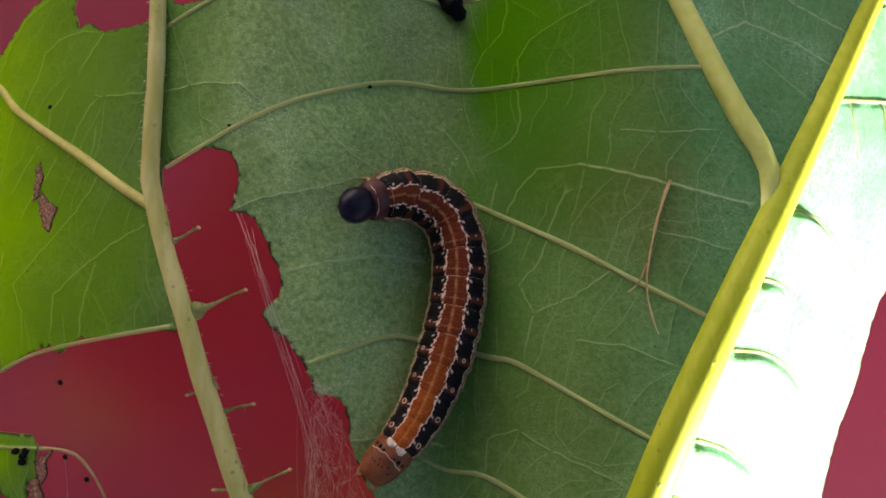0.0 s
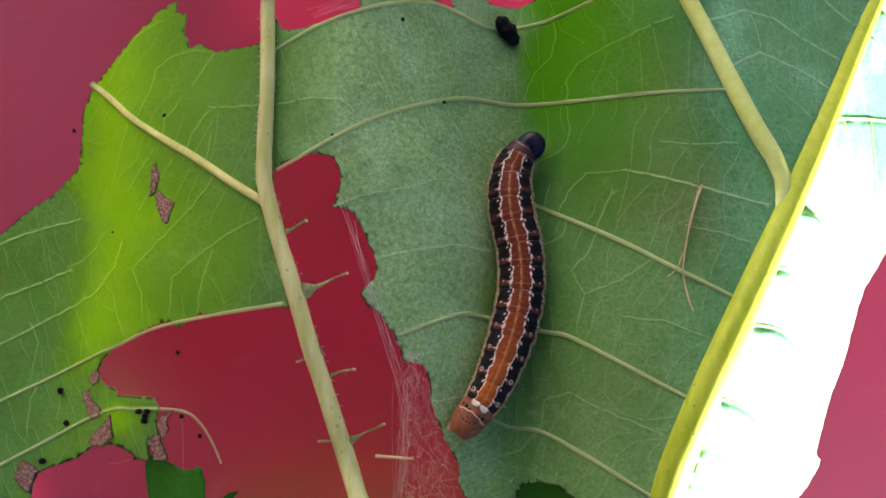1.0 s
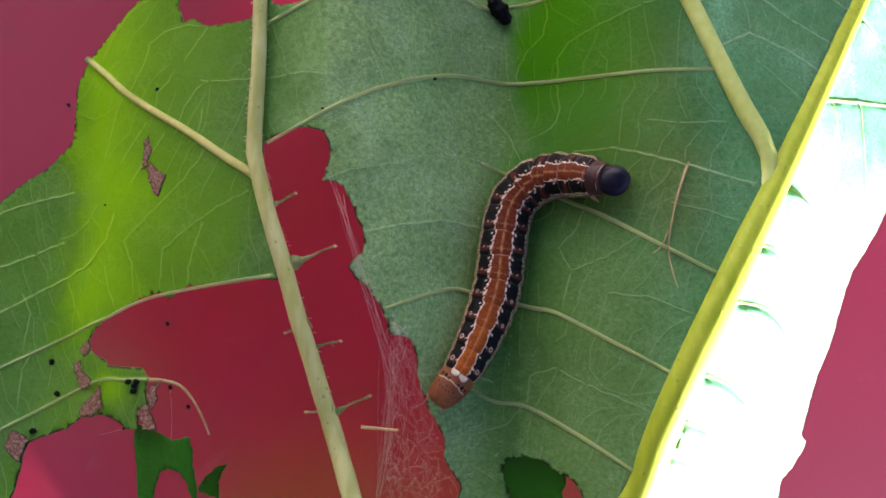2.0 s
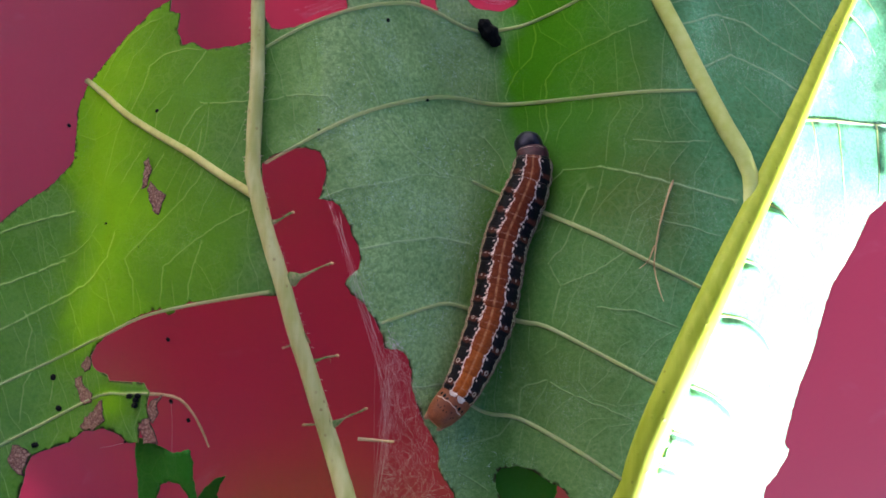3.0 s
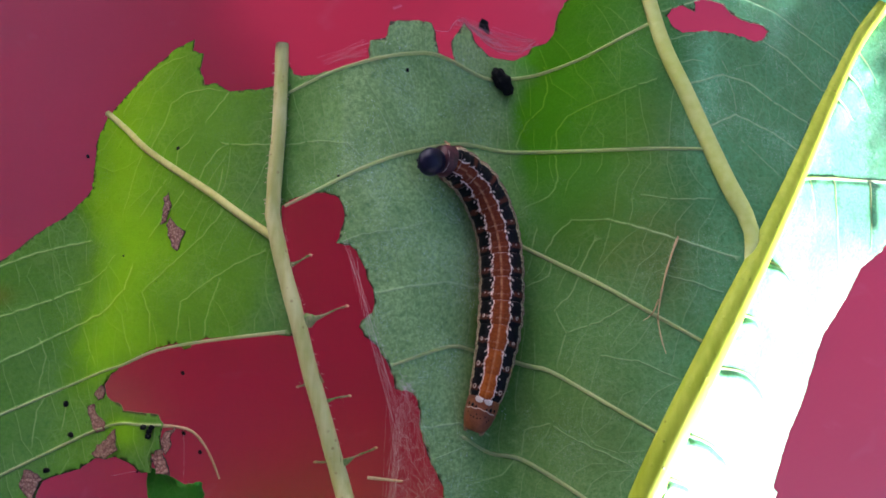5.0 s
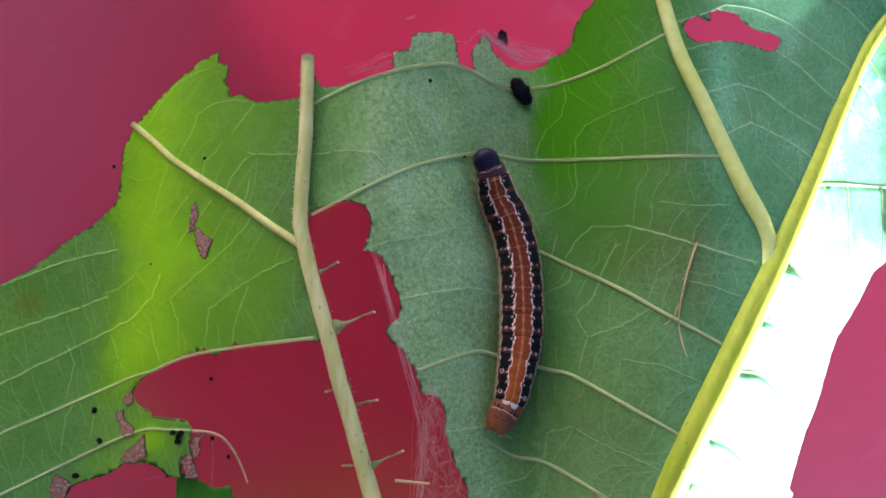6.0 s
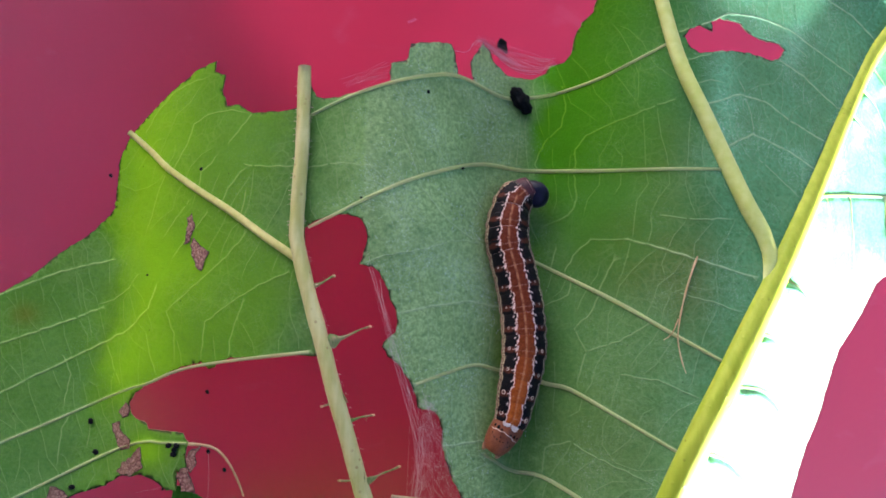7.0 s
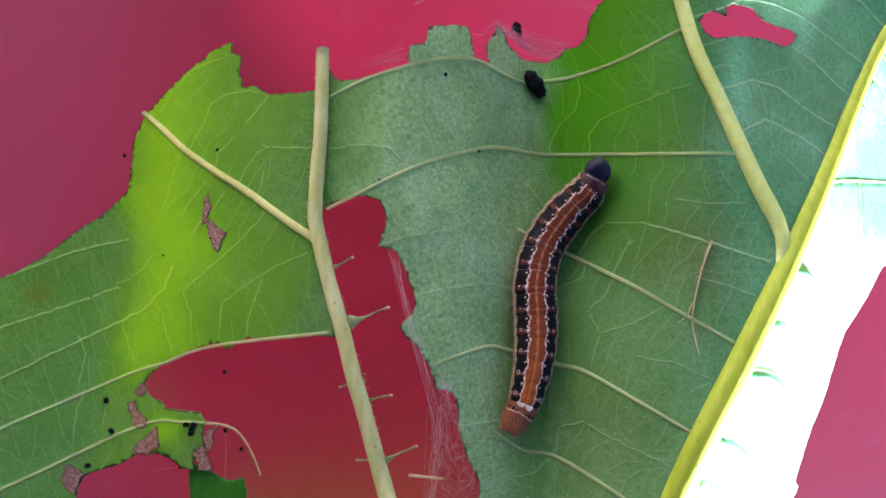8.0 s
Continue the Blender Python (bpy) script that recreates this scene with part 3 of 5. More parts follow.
VEINS_F = [
    [(-14.5, 18.7), (-13.4, 16.1), (-12.2, 12.8), (-9.7, 9.9), (-7.8, 8.4), (-5.6, 7.1), (-1.7, 6.6)],
    [(6.3, 27.7), (6.7, 25.3), (6.0, 22.2), (3.9, 19.9), (2.8, 17.2), (3.5, 16.1)],
    [(18.4, 25.2), (14.7, 23.7), (11.1, 22.1), (8.7, 20.8), (7.5, 19.0), (7.4, 15.7), (7.6, 12.4), (6.7, 10.5), (3.8, 9.0)],
    [(16.3, 10.8), (19.8, 10.4), (24.7, 10.7)],
    [(0.2, 11.8), (2.0, 9.7), (3.3, 6.8)],
    [(11.2, 5.1), (10.0, 2.3), (8.9, -1.2), (7.2, -3.4), (8.3, -5.9), (7.5, -10.1)],
    [(8.3, -5.9), (11.7, -4.2), (15.0, -1.6)],
    [(11.9, -8.1), (15.5, -8.3), (19.7, -9.9)],
    [(6.9, 2.7), (6.5, 0.6), (3.7, -0.9), (1.7, -0.7)],
]
VEINS_G = [
    [(19.5, 26.9), (23.4, 28.2), (25.2, 28.0)],
    [(28.8, 21.7), (28.9, 24.2), (28.1, 26.9)],
    [(28.3, 27.3), (27.5, 28.9)],
    [(37.2, 35.6), (40.0, 34.0)],
    [(3.2, -21.4), (1.8, -23.3), (-2.4, -24.6), (-3.2, -27.2), (-5.3, -27.1)],
    [(-3.2, -27.2), (0.5, -29.7)],
    [(-6.3, -21.2), (-2.5, -20.0)],
    [(6.2, 3.6), (7.5, 6.1), (9.0, 7.6), (12.6, 7.7)],
]
VEINS = VEINS_A + VEINS_B + VEINS_C + VEINS_D + VEINS_E + VEINS_F + VEINS_G
VEINS_RIGHT = [
    [(36.4, 14.2), (44.6, 15.2), (50.9, 15.7), (58.6, 16.2)],
    [(31.2, 3.9), (35.3, 2.5), (39.0, -0.4), (42.6, -3.5), (45.2, -6.9)],
    [(25.0, -8.7), (28.9, -9.4), (31.9, -11.1), (34.3, -13.7), (35.0, -16.6)],
    [(21.8, -16.4), (24.8, -17.7), (27.7, -19.7), (29.8, -21.6)],
    [(19.8, -21.4), (22.8, -22.7), (24.8, -24.5)],
    [(50.4, 31.0), (53.1, 29.4), (55.0, 26.3)],
    [(47.4, 27.0), (49.6, 25.8), (51.0, 24.4)],
    [(52.8, 35.1), (54.9, 33.0), (56.3, 30.9)],
    [(28.0, -2.7), (30.3, -3.2), (31.9, -5.0)],
    [(40.2, 14.4), (41.2, 10.4), (41.4, 8.3)],
    [(45.7, 15.0), (46.3, 9.5), (47.7, 3.0)],
    [(54.1, 15.6), (53.9, 10.3), (53.5, 6.3)],
    [(18.4, -25.0), (20.9, -26.1), (22.4, -27.6)],
]
TENDRIL = [(-39.2, -19.1, -4.0), (-36.9, -19.2, -4.0), (-35.2, -19.7, -4.0), (-33.7, -21.3, -4.0), (-32.6, -23.3, -4.0), (-31.8, -25.2, -4.0)]
BROWN = [
    [(-40.3, 8.8), (-39.8, 7.0), (-40.2, 5.3), (-41.1, 4.8), (-40.9, 6.7), (-40.8, 8.2)],
    [(-39.7, 5.7), (-38.9, 4.7), (-37.5, 4.1), (-37.9, 2.9), (-38.3, 1.5), (-39.0, 1.7), (-39.6, 3.3), (-40.3, 4.7)],
    [(-48.0, -15.5), (-47.1, -16.0), (-47.4, -17.2), (-48.1, -17.6), (-48.8, -16.9)],
    [(-49.9, -18.4), (-48.7, -18.1), (-48.2, -19.2), (-46.7, -19.8), (-46.6, -20.9), (-48.3, -21.3), (-49.1, -20.1)],
    [(-45.0, -20.2), (-44.5, -22.8), (-46.3, -24.1), (-48.4, -24.3), (-47.8, -22.9), (-46.5, -21.8)],
    [(-57.0, -26.7), (-56.2, -26.7), (-54.7, -27.6), (-55.4, -29.0), (-55.4, -30.2), (-56.6, -29.6), (-57.6, -28.2)],
    [(-36.8, -19.0), (-37.6, -20.3), (-37.3, -21.6), (-38.1, -22.4), (-38.8, -20.5), (-38.4, -19.6)],
    [(-38.6, -21.8), (-37.8, -23.4), (-37.4, -24.7), (-39.1, -24.7), (-40.0, -23.0), (-39.4, -22.1)],
]
DARKPIECE = [(-40.5, -24.5), (-38.9, -24.6), (-37.0, -25.4), (-35.5, -25.6), (-33.8, -25.1), (-33.3, -25.3), (-32.9, -28.5), (-32.5, -31.8),
        (-33.0, -32.1), (-33.6, -30.3), (-34.7, -29.1), (-36.1, -28.9), (-37.3, -29.7), (-37.8, -31.1), (-38.1, -33.1), (-39.9, -33.4)]
LEAF_TIP = [(-35.9, -35.0), (-34.9, -33.2), (-33.8, -32.2), (-32.1, -31.4), (-32.7, -32.7), (-33.2, -33.9), (-32.9, -36.1)]
FRASS = [(-0.5, 26.6), (0.9, 25.7), (1.8, 24.9)]
DOTS = [(-52.9, -18.5), (-51.8, -22.2), (-54.4, -26.6), (-39.5, 14.3), (-11.8, 24.5), (-7.1, 15.7), (-19.2, 11.1), (-43.3, 13.9), (-27.3, 15.7),
        (-27.1, 13.0), (-46.0, 0.7), (-41.6, -24.8)]
BIGDOT = [(-41.0, -19.3), (-40.5, -19.7), (-40.3, -19.1)]
FIBRE = [(19.8, 6.0), (19.1, 4.3), (18.1, 1.0), (17.5, -2.2), (17.4, -3.8), (17.8, -6.0), (18.2, -7.2)]
FIBRE2 = [(17.5, -1.2), (16.8, -2.9), (15.9, -3.7)]
SCRAP = [(-2.1, 34.1, -14.0), (-1.1, 33.8, -14.0), (-1.0, 32.1, -14.0), (-2.6, 32.7, -14.0)]
STICK = [(-14.3, -22.4, 5.0), (-10.4, -22.7, 5.0)]
STUBS = [
    [(-21.9, 1.9, 4.0), (-23.7, 0.9, 4.0)],
    [(-17.5, -3.6, 4.0), (-20.9, -5.1, 4.0)],
    [(-16.7, -13.6, 4.0), (-19.4, -14.3, 4.0)],
    [(-13.5, -19.4, 4.0), (-16.7, -20.9, 4.0)],
    [(-22.5, -12.9, 4.0), (-21.1, -12.2, 4.0)],
    [(-20.2, -21.3, 4.0), (-18.6, -21.0, 4.0)],
]
# made up beyond the view: FAR_LOW blocks the sun, FAR_TOP lets light in
FAR_TOP = [(14, 41.8), (22, 42), (34, 42.5), (46, 44.5), (56, 47), (61, 45), (61.5, 32), (60.5, 18)]
FAR_LOW = [(37, -36), (39, -46), (46, -57), (50, -66), (44, -74), (30, -79), (10, -80), (-12, -79), (-28, -78), (-48, -74), (-56, -65), (-50, -56), (-34, -49), (-15, -43.5), (-7, -41), (-4, -34)]
FAR_LEFT = [(-56, -34), (-59, -38), (-66, -42), (-75, -42), (-82, -35), (-84, -23), (-80, -12), (-74, -6)]


def ragged(loop, step, amount, seed):
    """A closed line cut into short pieces, bitten unevenly."""
    out = []
    for i, (a, b) in enumerate(zip(loop, loop[1:] + loop[:1])):
        a, b = np.array(a[:2], float), np.array(b[:2], float)
        k = max(1, int(np.linalg.norm(b - a) / step))
        for j in range(k):
            p = a + (b - a) * j / k
            n1 = noise.noise(Vector((p[0] * 1.3, p[1] * 1.3, seed)))
            n2 = noise.noise(Vector((p[0] * 1.3, p[1] * 1.3, seed + 9.5)))
            out.append(p + amount * np.array((n1, n2)))
    return out


def inside(pts, loop):
    """Which points lie in a closed line."""
    x, y = pts[:, 0], pts[:, 1]
    odd = np.zeros(len(pts), bool)
    for (ax, ay), (bx, by) in zip(loop, list(loop[1:]) + [loop[0]]):
        if ay == by:
            continue
        cut = (ay > y) != (by > y)
        odd ^= cut & (x < (bx - ax) * (y - ay) / (by - ay) + ax)
    return odd


def sheet(loop, holes, step, top, thick, seed=0, lines=()):
    """A thin sheet over a plan outline, with its rim turned down. top(x, y) gives the height in mm."""
    from mathutils.geometry import delaunay_2d_cdt
    rng = np.random.RandomState(seed + 5)
    L = np.array(loop)
    lo, hi = L.min(0), L.max(0)
    gx, gy = np.meshgrid(np.arange(lo[0], hi[0], step), np.arange(lo[1], hi[1], step))
    G = np.stack([gx.ravel(), gy.ravel()], 1) + (rng.rand(gx.size, 2) - 0.5) * step * 0.4
    keep = inside(G, loop)
    for h in holes:
        keep &= ~inside(G, h)
    G = G[keep]
    if lines:
        far = np.ones(len(G), bool)
        for a, r in lines:
            a = np.array(a)
            k = np.flatnonzero(((G > a.min(0) - 0.5) & (G < a.max(0) + 0.5)).all(1))
            if len(k):
                far[k] &= np.min(np.linalg.norm(G[k][:, None] - a[None], axis=2), axis=1) > (0.45 if r > 0.1 else 0.28)
        G = G[far]
        extra = []
        for a, r in lines:
            a = np.array(a)
            d = np.gradient(a, axis=0)
            nrm = np.column_stack([-d[:, 1], d[:, 0]]) / (np.linalg.norm(d, axis=1)[:, None] + 1e-9)
            extra += [a, a + nrm * r, a - nrm * r]
        X = np.concatenate(extra)
        k2 = inside(X, loop)
        for h in holes:
            k2 &= ~inside(X, h)
        G = np.concatenate([G, X[k2]])
    pts, edges = [], []
    for lp in [loop] + holes:
        o = len(pts)
        pts += [tuple(p) for p in lp]
        edges += [(o + i, o + (i + 1) % len(lp)) for i in range(len(lp))]
    pts += [tuple(p) for p in G]
    v, _, f, _, _, _ = delaunay_2d_cdt([Vector(p) for p in pts], edges, [], 0, 1e-5)
    V = np.array([tuple(p) for p in v])
    F = np.array([tuple(q) for q in f if len(q) == 3])
    C = V[F].mean(1)
    ok = inside(C, loop)
    for h in holes:
        ok &= ~inside(C, h)
    F = F[ok]
    Z = top(V[:, 0], V[:, 1])
    n = len(V)
    verts = np.concatenate([np.column_stack([V, Z]), np.column_stack([V, Z - thick])]) * MM
    count = {}
    for a, b, c in F:
        for e in ((a, b), (b, c), (c, a)):
            count[e] = 1
    rim = [(a, b) for a, b in count if (b, a) not in count]
    faces = [tuple(map(int, q)) for q in F]
    faces += [(int(b), int(a), int(a) + n, int(b) + n) for a, b in rim]
    return verts, faces


# ---- the setting ----
def slab(name, x0, x1, y0, y1, z0, z1, mat, bevel=0.0, segments=3):
    bm = bmesh.new()
    bmesh.ops.create_cube(bm, size=1)
    for v in bm.verts:
        v.co = Vector(((x0 + x1) / 2 + v.co.x * (x1 - x0), (y0 + y1) / 2 + v.co.y * (y1 - y0), (z0 + z1) / 2 + v.co.z * (z1 - z0)))
    if bevel:
        bmesh.ops.bevel(bm, geom=bm.edges[:], offset=bevel, segments=segments, affect="EDGES")
    me = bpy.data.meshes.new(name)
    bm.to_mesh(me)
    bm.free()
    me.materials.append(mat)
    return me


def setting():
    z = TABLE_Z * MM
    table = tagged(new("table"), "magenta glossy plastic table under the leaf", "table")
    table.location = (0, 0, z - 0.74)
    put("tabletop", slab("tabletop", -0.6, 0.6, -0.45, 0.45, 0.705, 0.74, M_TABLE, 0.008), table)
    for sx in (-1, 1):
        for sy in (-1, 1):
            vs, fs = tube([(sx * 540, sy * 390, 0), (sx * 520, sy * 375, 720)], lambda s: 20 + 6 * s, 16)
            put("leg", mesh_of("leg", vs, fs, M_TABLE), table)
    smear = tagged(put("smear", mesh_of("smear", [(0.0009 * c * (1 + 0.3 * c), 0.0003 * k, 0) for c, k in ((math.cos(a), math.sin(a) + 0.25 * math.sin(3 * a)) for a in np.linspace(0, 6, 16))], [range(16)], M_SMEAR)), "faint pale smear of dried dirt on the tabletop", "stain")
    smear.matrix_basis = pose(-0.013, 0.0478, z + 0.00002, 0, 0, 25)
    f = z - 0.74
    # unseen floor, walls and roof, added to block and bounce light
    tagged(put("floor", slab("floor", -2.5, 3.0, -2.5, 2.5, f - 0.1, f, M_FLOOR)), "unseen grey cement floor, added below the table", "floor", kind="structure")
    tagged(put("bounce_wall_west", slab("bounce_wall_west", -2.6, -2.5, -2.5, 2.6, f - 0.1, f + 2.5, M_PAINT)), "unseen beige wall, added to block the sky and bounce light", "wall", kind="structure")
    tagged(put("bounce_wall_north", slab("bounce_wall_north", -2.5, 0.5, 2.5, 2.6, f - 0.1, f + 2.5, M_PAINT)), "unseen beige wall, added to block the sky and bounce light", "wall", kind="structure")
    tagged(put("bounce_wall_south", slab("bounce_wall_south", -2.5, 0.5, -2.6, -2.5, f - 0.1, f + 2.5, M_PAINT)), "unseen beige wall, added to block the sky and bounce light", "wall", kind="structure")
    tagged(put("ceiling", slab("ceiling", -2.7, -0.95, -2.7, 2.7, f + 2.5, f + 2.6, M_CEILING)), "unseen off-white roof, added to block the sky and bounce light", "ceiling", kind="structure")
    # added overhead so that the table mirrors something dark near the middle
    tagged(put("beam", slab("reflection_blocker", -0.48, 0.25, -2.6, 2.6, f + 2.5, f + 2.7, M_BLOCKER, 0.01)), "unseen broad dark slab overhead, added to darken the table's reflection", "beam", kind="structure")
    tagged(put("ground", slab("ground", -300, 300, -300, 300, f - 0.4, f - 0.12, M_FLOOR)), "unseen bare ground, added around the floor", "ground", kind="structure")


# ---- the leaf ----
def near_lines(x, y, lines):
    """1 on the lines, falling to 0 at their half width."""
    P = np.column_stack([x, y])
    w = np.zeros(len(P))
    for a, r in lines:
        a = np.array(a)
        box = (P[:, 0] > a[:, 0].min() - 1) & (P[:, 0] < a[:, 0].max() + 1) & (P[:, 1] > a[:, 1].min() - 1) & (P[:, 1] < a[:, 1].max() + 1)
        if box.any():
            D = np.linalg.norm(P[box][:, None] - a[None], axis=2)
            s = np.argmin(D, axis=1) / max(1, len(a) - 1)
            end = np.clip((1 - s) * 5 + 0.35, 0, 1) if r < 0.2 else 1.0
            w[box] = np.maximum(w[box], np.clip(1 - D.min(axis=1) / r, 0, 1) * min(1.0, 3.6 * r - 0.05) * end)
    return w


def wobble(x, y, freq, seed):
    return np.array([noise.noise(Vector((a * freq, b * freq, seed))) for a, b in zip(x, y)])


def backlit_lime_part(x, y):
    """How far light coming through the outer lobe is put into its colour."""
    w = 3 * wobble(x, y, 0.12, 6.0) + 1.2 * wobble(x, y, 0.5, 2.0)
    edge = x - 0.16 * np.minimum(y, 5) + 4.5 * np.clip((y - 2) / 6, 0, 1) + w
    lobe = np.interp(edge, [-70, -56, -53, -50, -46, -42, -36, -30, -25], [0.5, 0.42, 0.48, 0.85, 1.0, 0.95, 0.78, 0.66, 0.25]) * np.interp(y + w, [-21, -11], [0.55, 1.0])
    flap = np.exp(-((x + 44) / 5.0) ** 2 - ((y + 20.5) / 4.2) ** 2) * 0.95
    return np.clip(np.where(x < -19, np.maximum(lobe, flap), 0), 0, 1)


def backlit_green_part(x, y):
    """Deep green put into the colour beyond the trough, where light comes through and sky sheen ends."""
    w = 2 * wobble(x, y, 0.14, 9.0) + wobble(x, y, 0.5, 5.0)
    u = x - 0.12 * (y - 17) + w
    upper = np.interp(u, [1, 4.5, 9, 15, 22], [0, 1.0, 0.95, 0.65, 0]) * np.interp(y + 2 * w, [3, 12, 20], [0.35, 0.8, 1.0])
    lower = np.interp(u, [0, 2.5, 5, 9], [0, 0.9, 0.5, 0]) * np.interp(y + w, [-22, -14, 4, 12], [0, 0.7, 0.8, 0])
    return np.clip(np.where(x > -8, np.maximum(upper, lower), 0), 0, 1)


def dusk_part(x, y):
    """Brownish, darker patches at fixed spots, some round the dry fibre."""
    w = 1 + 0.6 * wobble(x, y, 0.25, 12.0) + 0.4 * wobble(x, y, 0.8, 14.0)
    spots = ((14, 5, 6.5, 4.5, 0.9), (15, 17, 6, 8, 0.7), (8, -16, 7, 6, 0.5), (19, 1, 3, 7, 0.6), (-3, 19, 4, 6, 0.45), (-1.5, -6, 2.5, 9, 0.5))
    return np.clip(sum(k * np.exp(-((x - a) / r) ** 2 - ((y - b) / q) ** 2) for a, b, r, q, k in spots) * w, 0, 0.9)


def sky_sheen_part(x, y):
    """Sky sheen put into the colour: most on the hollow's flank, less towards the midrib, full on the sunny half."""
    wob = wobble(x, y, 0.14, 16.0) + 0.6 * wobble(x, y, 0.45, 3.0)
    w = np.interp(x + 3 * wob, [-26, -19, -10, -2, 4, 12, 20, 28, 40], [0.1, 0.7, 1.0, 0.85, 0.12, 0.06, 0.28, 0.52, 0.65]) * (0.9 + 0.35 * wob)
    # two painted streaks where the blade mirrors the sky
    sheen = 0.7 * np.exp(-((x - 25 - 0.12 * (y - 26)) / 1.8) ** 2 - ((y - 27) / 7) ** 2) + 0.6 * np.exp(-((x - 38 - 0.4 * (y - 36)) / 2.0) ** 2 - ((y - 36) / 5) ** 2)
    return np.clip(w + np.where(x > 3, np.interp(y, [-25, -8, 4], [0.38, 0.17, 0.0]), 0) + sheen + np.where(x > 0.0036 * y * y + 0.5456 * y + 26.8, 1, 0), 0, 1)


def kinked(pts, step, seed):
    """A thin vein: straight runs with small kinks."""
    out = []
    for a, b in zip(pts, pts[1:]):
        a, b = np.array(a, float), np.array(b, float)
        k = max(1, int(np.linalg.norm(b - a) / step))
        for j in range(k):
            p = a + (b - a) * j / k
            out.append(p + 0.16 * np.array((noise.noise(Vector((p[0], p[1], seed))), noise.noise(Vector((p[0], p[1], seed + 7))))))
    return out + [np.array(pts[-1], float)]


def cross_veins(main, thin, loop, holes):
    """Fine rungs grown from the side veins until they meet another vein."""
    cell = 0.4
    lo = np.array(loop).min(0) - 1
    gx, gy = [np.arange(lo[k], np.array(loop).max(0)[k] + 1, cell) for k in (0, 1)]
    X, Y = np.meshgrid(gx, gy, indexing="ij")
    G = np.column_stack([X.ravel(), Y.ravel()])
    free = inside(G, loop)
    for h in holes:
        free &= ~inside(G, h)
    free = free.reshape(X.shape)
    rng = random.Random(21)
    made = []
    taken = np.concatenate([np.array(v) for v in main + thin])
    for v in main:
        A = np.array(v)
        d = np.gradient(A, axis=0)
        k = rng.randrange(1, 4)
        while k < len(A) - 1:
            t = d[k] / (np.linalg.norm(d[k]) + 1e-9)
            for side in (-1, 1):
                way = np.array((-t[1], t[0])) * side
                way = way + t * rng.gauss(0, 0.15)
                if abs(way[1]) > abs(way[0]):
                    way[0] *= 0.7
                p, line = A[k].copy(), [A[k].copy()]
                reach = rng.choice((3.5, 6, 9, 12))
                for j in range(int(reach / 0.45)):
                    if j % 5 == 4:
                        way = way + np.array((-way[1], way[0])) * rng.gauss(0, 0.38)
                    way = way / np.linalg.norm(way)
                    p = p + way * 0.45
                    i, m = ((p - lo) / cell).round().astype(int)
                    if not (0 <= i < free.shape[0] and 0 <= m < free.shape[1] and free[i, m]):
                        break
                    line.append(p.copy())
                    if j > 1 and np.min(np.linalg.norm(taken - p, axis=1)) < 0.42:
                        break
                if len(line) > 5:
                    made.append(line)
                    taken = np.concatenate([taken, np.array(line[3:])])
            k += rng.randrange(4, 9)
    return made


BIG_VEINS = (0, 1, 3, 5, 7, 22, 23, len(VEINS))
FAINT_VEINS = (2, 9, 10, 16, 17, 18) + tuple(range(24, len(VEINS)))


def mark_rim(me, faces):
    """Marks the corners of the turned-down rim, for its browned tissue."""
    rim = np.zeros(len(me.vertices))
    for q in faces:
        if len(q) == 4:
            rim[list(q)] = 1.0
    me.attributes.new("rim", "FLOAT", "POINT").data.foreach_set("value", rim)


def quilt(x, y):
    """On the sunny side the tissue swells steeply below each side vein and sinks back slowly."""
    P = np.column_stack([np.asarray(x, float), np.asarray(y, float)])
    out = np.zeros(len(P))
    sunny = np.flatnonzero(P[:, 0] > 0.0036 * P[:, 1] ** 2 + 0.5456 * P[:, 1] + 27.2)
    for i, v in enumerate(VEINS_RIGHT if len(sunny) else []):
        a = np.array(spline(v, 0.4))
        D = np.linalg.norm(P[sunny][:, None] - a[None], axis=2)
        k = np.argmin(D, axis=1)
        t = np.gradient(a, axis=0)[k]
        r = P[sunny] - a[k]
        s = (t[:, 1] * r[:, 0] - t[:, 0] * r[:, 1]) / (np.linalg.norm(t, axis=1) + 1e-9) * (-1 if i in (9, 10, 11) else 1)
        along = k / (len(a) - 1)
        lift = np.clip(s / 0.8, 0, 1) * np.exp(-np.maximum(0, s - 0.8) / 2.5) * np.clip((1 - along) * 3, 0, 1) * np.clip(along * 8 + 0.3, 0, 1) * (D.min(1) < 6)
        out[sunny] = np.maximum(out[sunny], {0: 0.3, 1: 1.7, 2: 0.95, 3: 0.9, 9: 0.5, 10: 0.5, 11: 0.5}.get(i, 0.75) * lift)
    return out


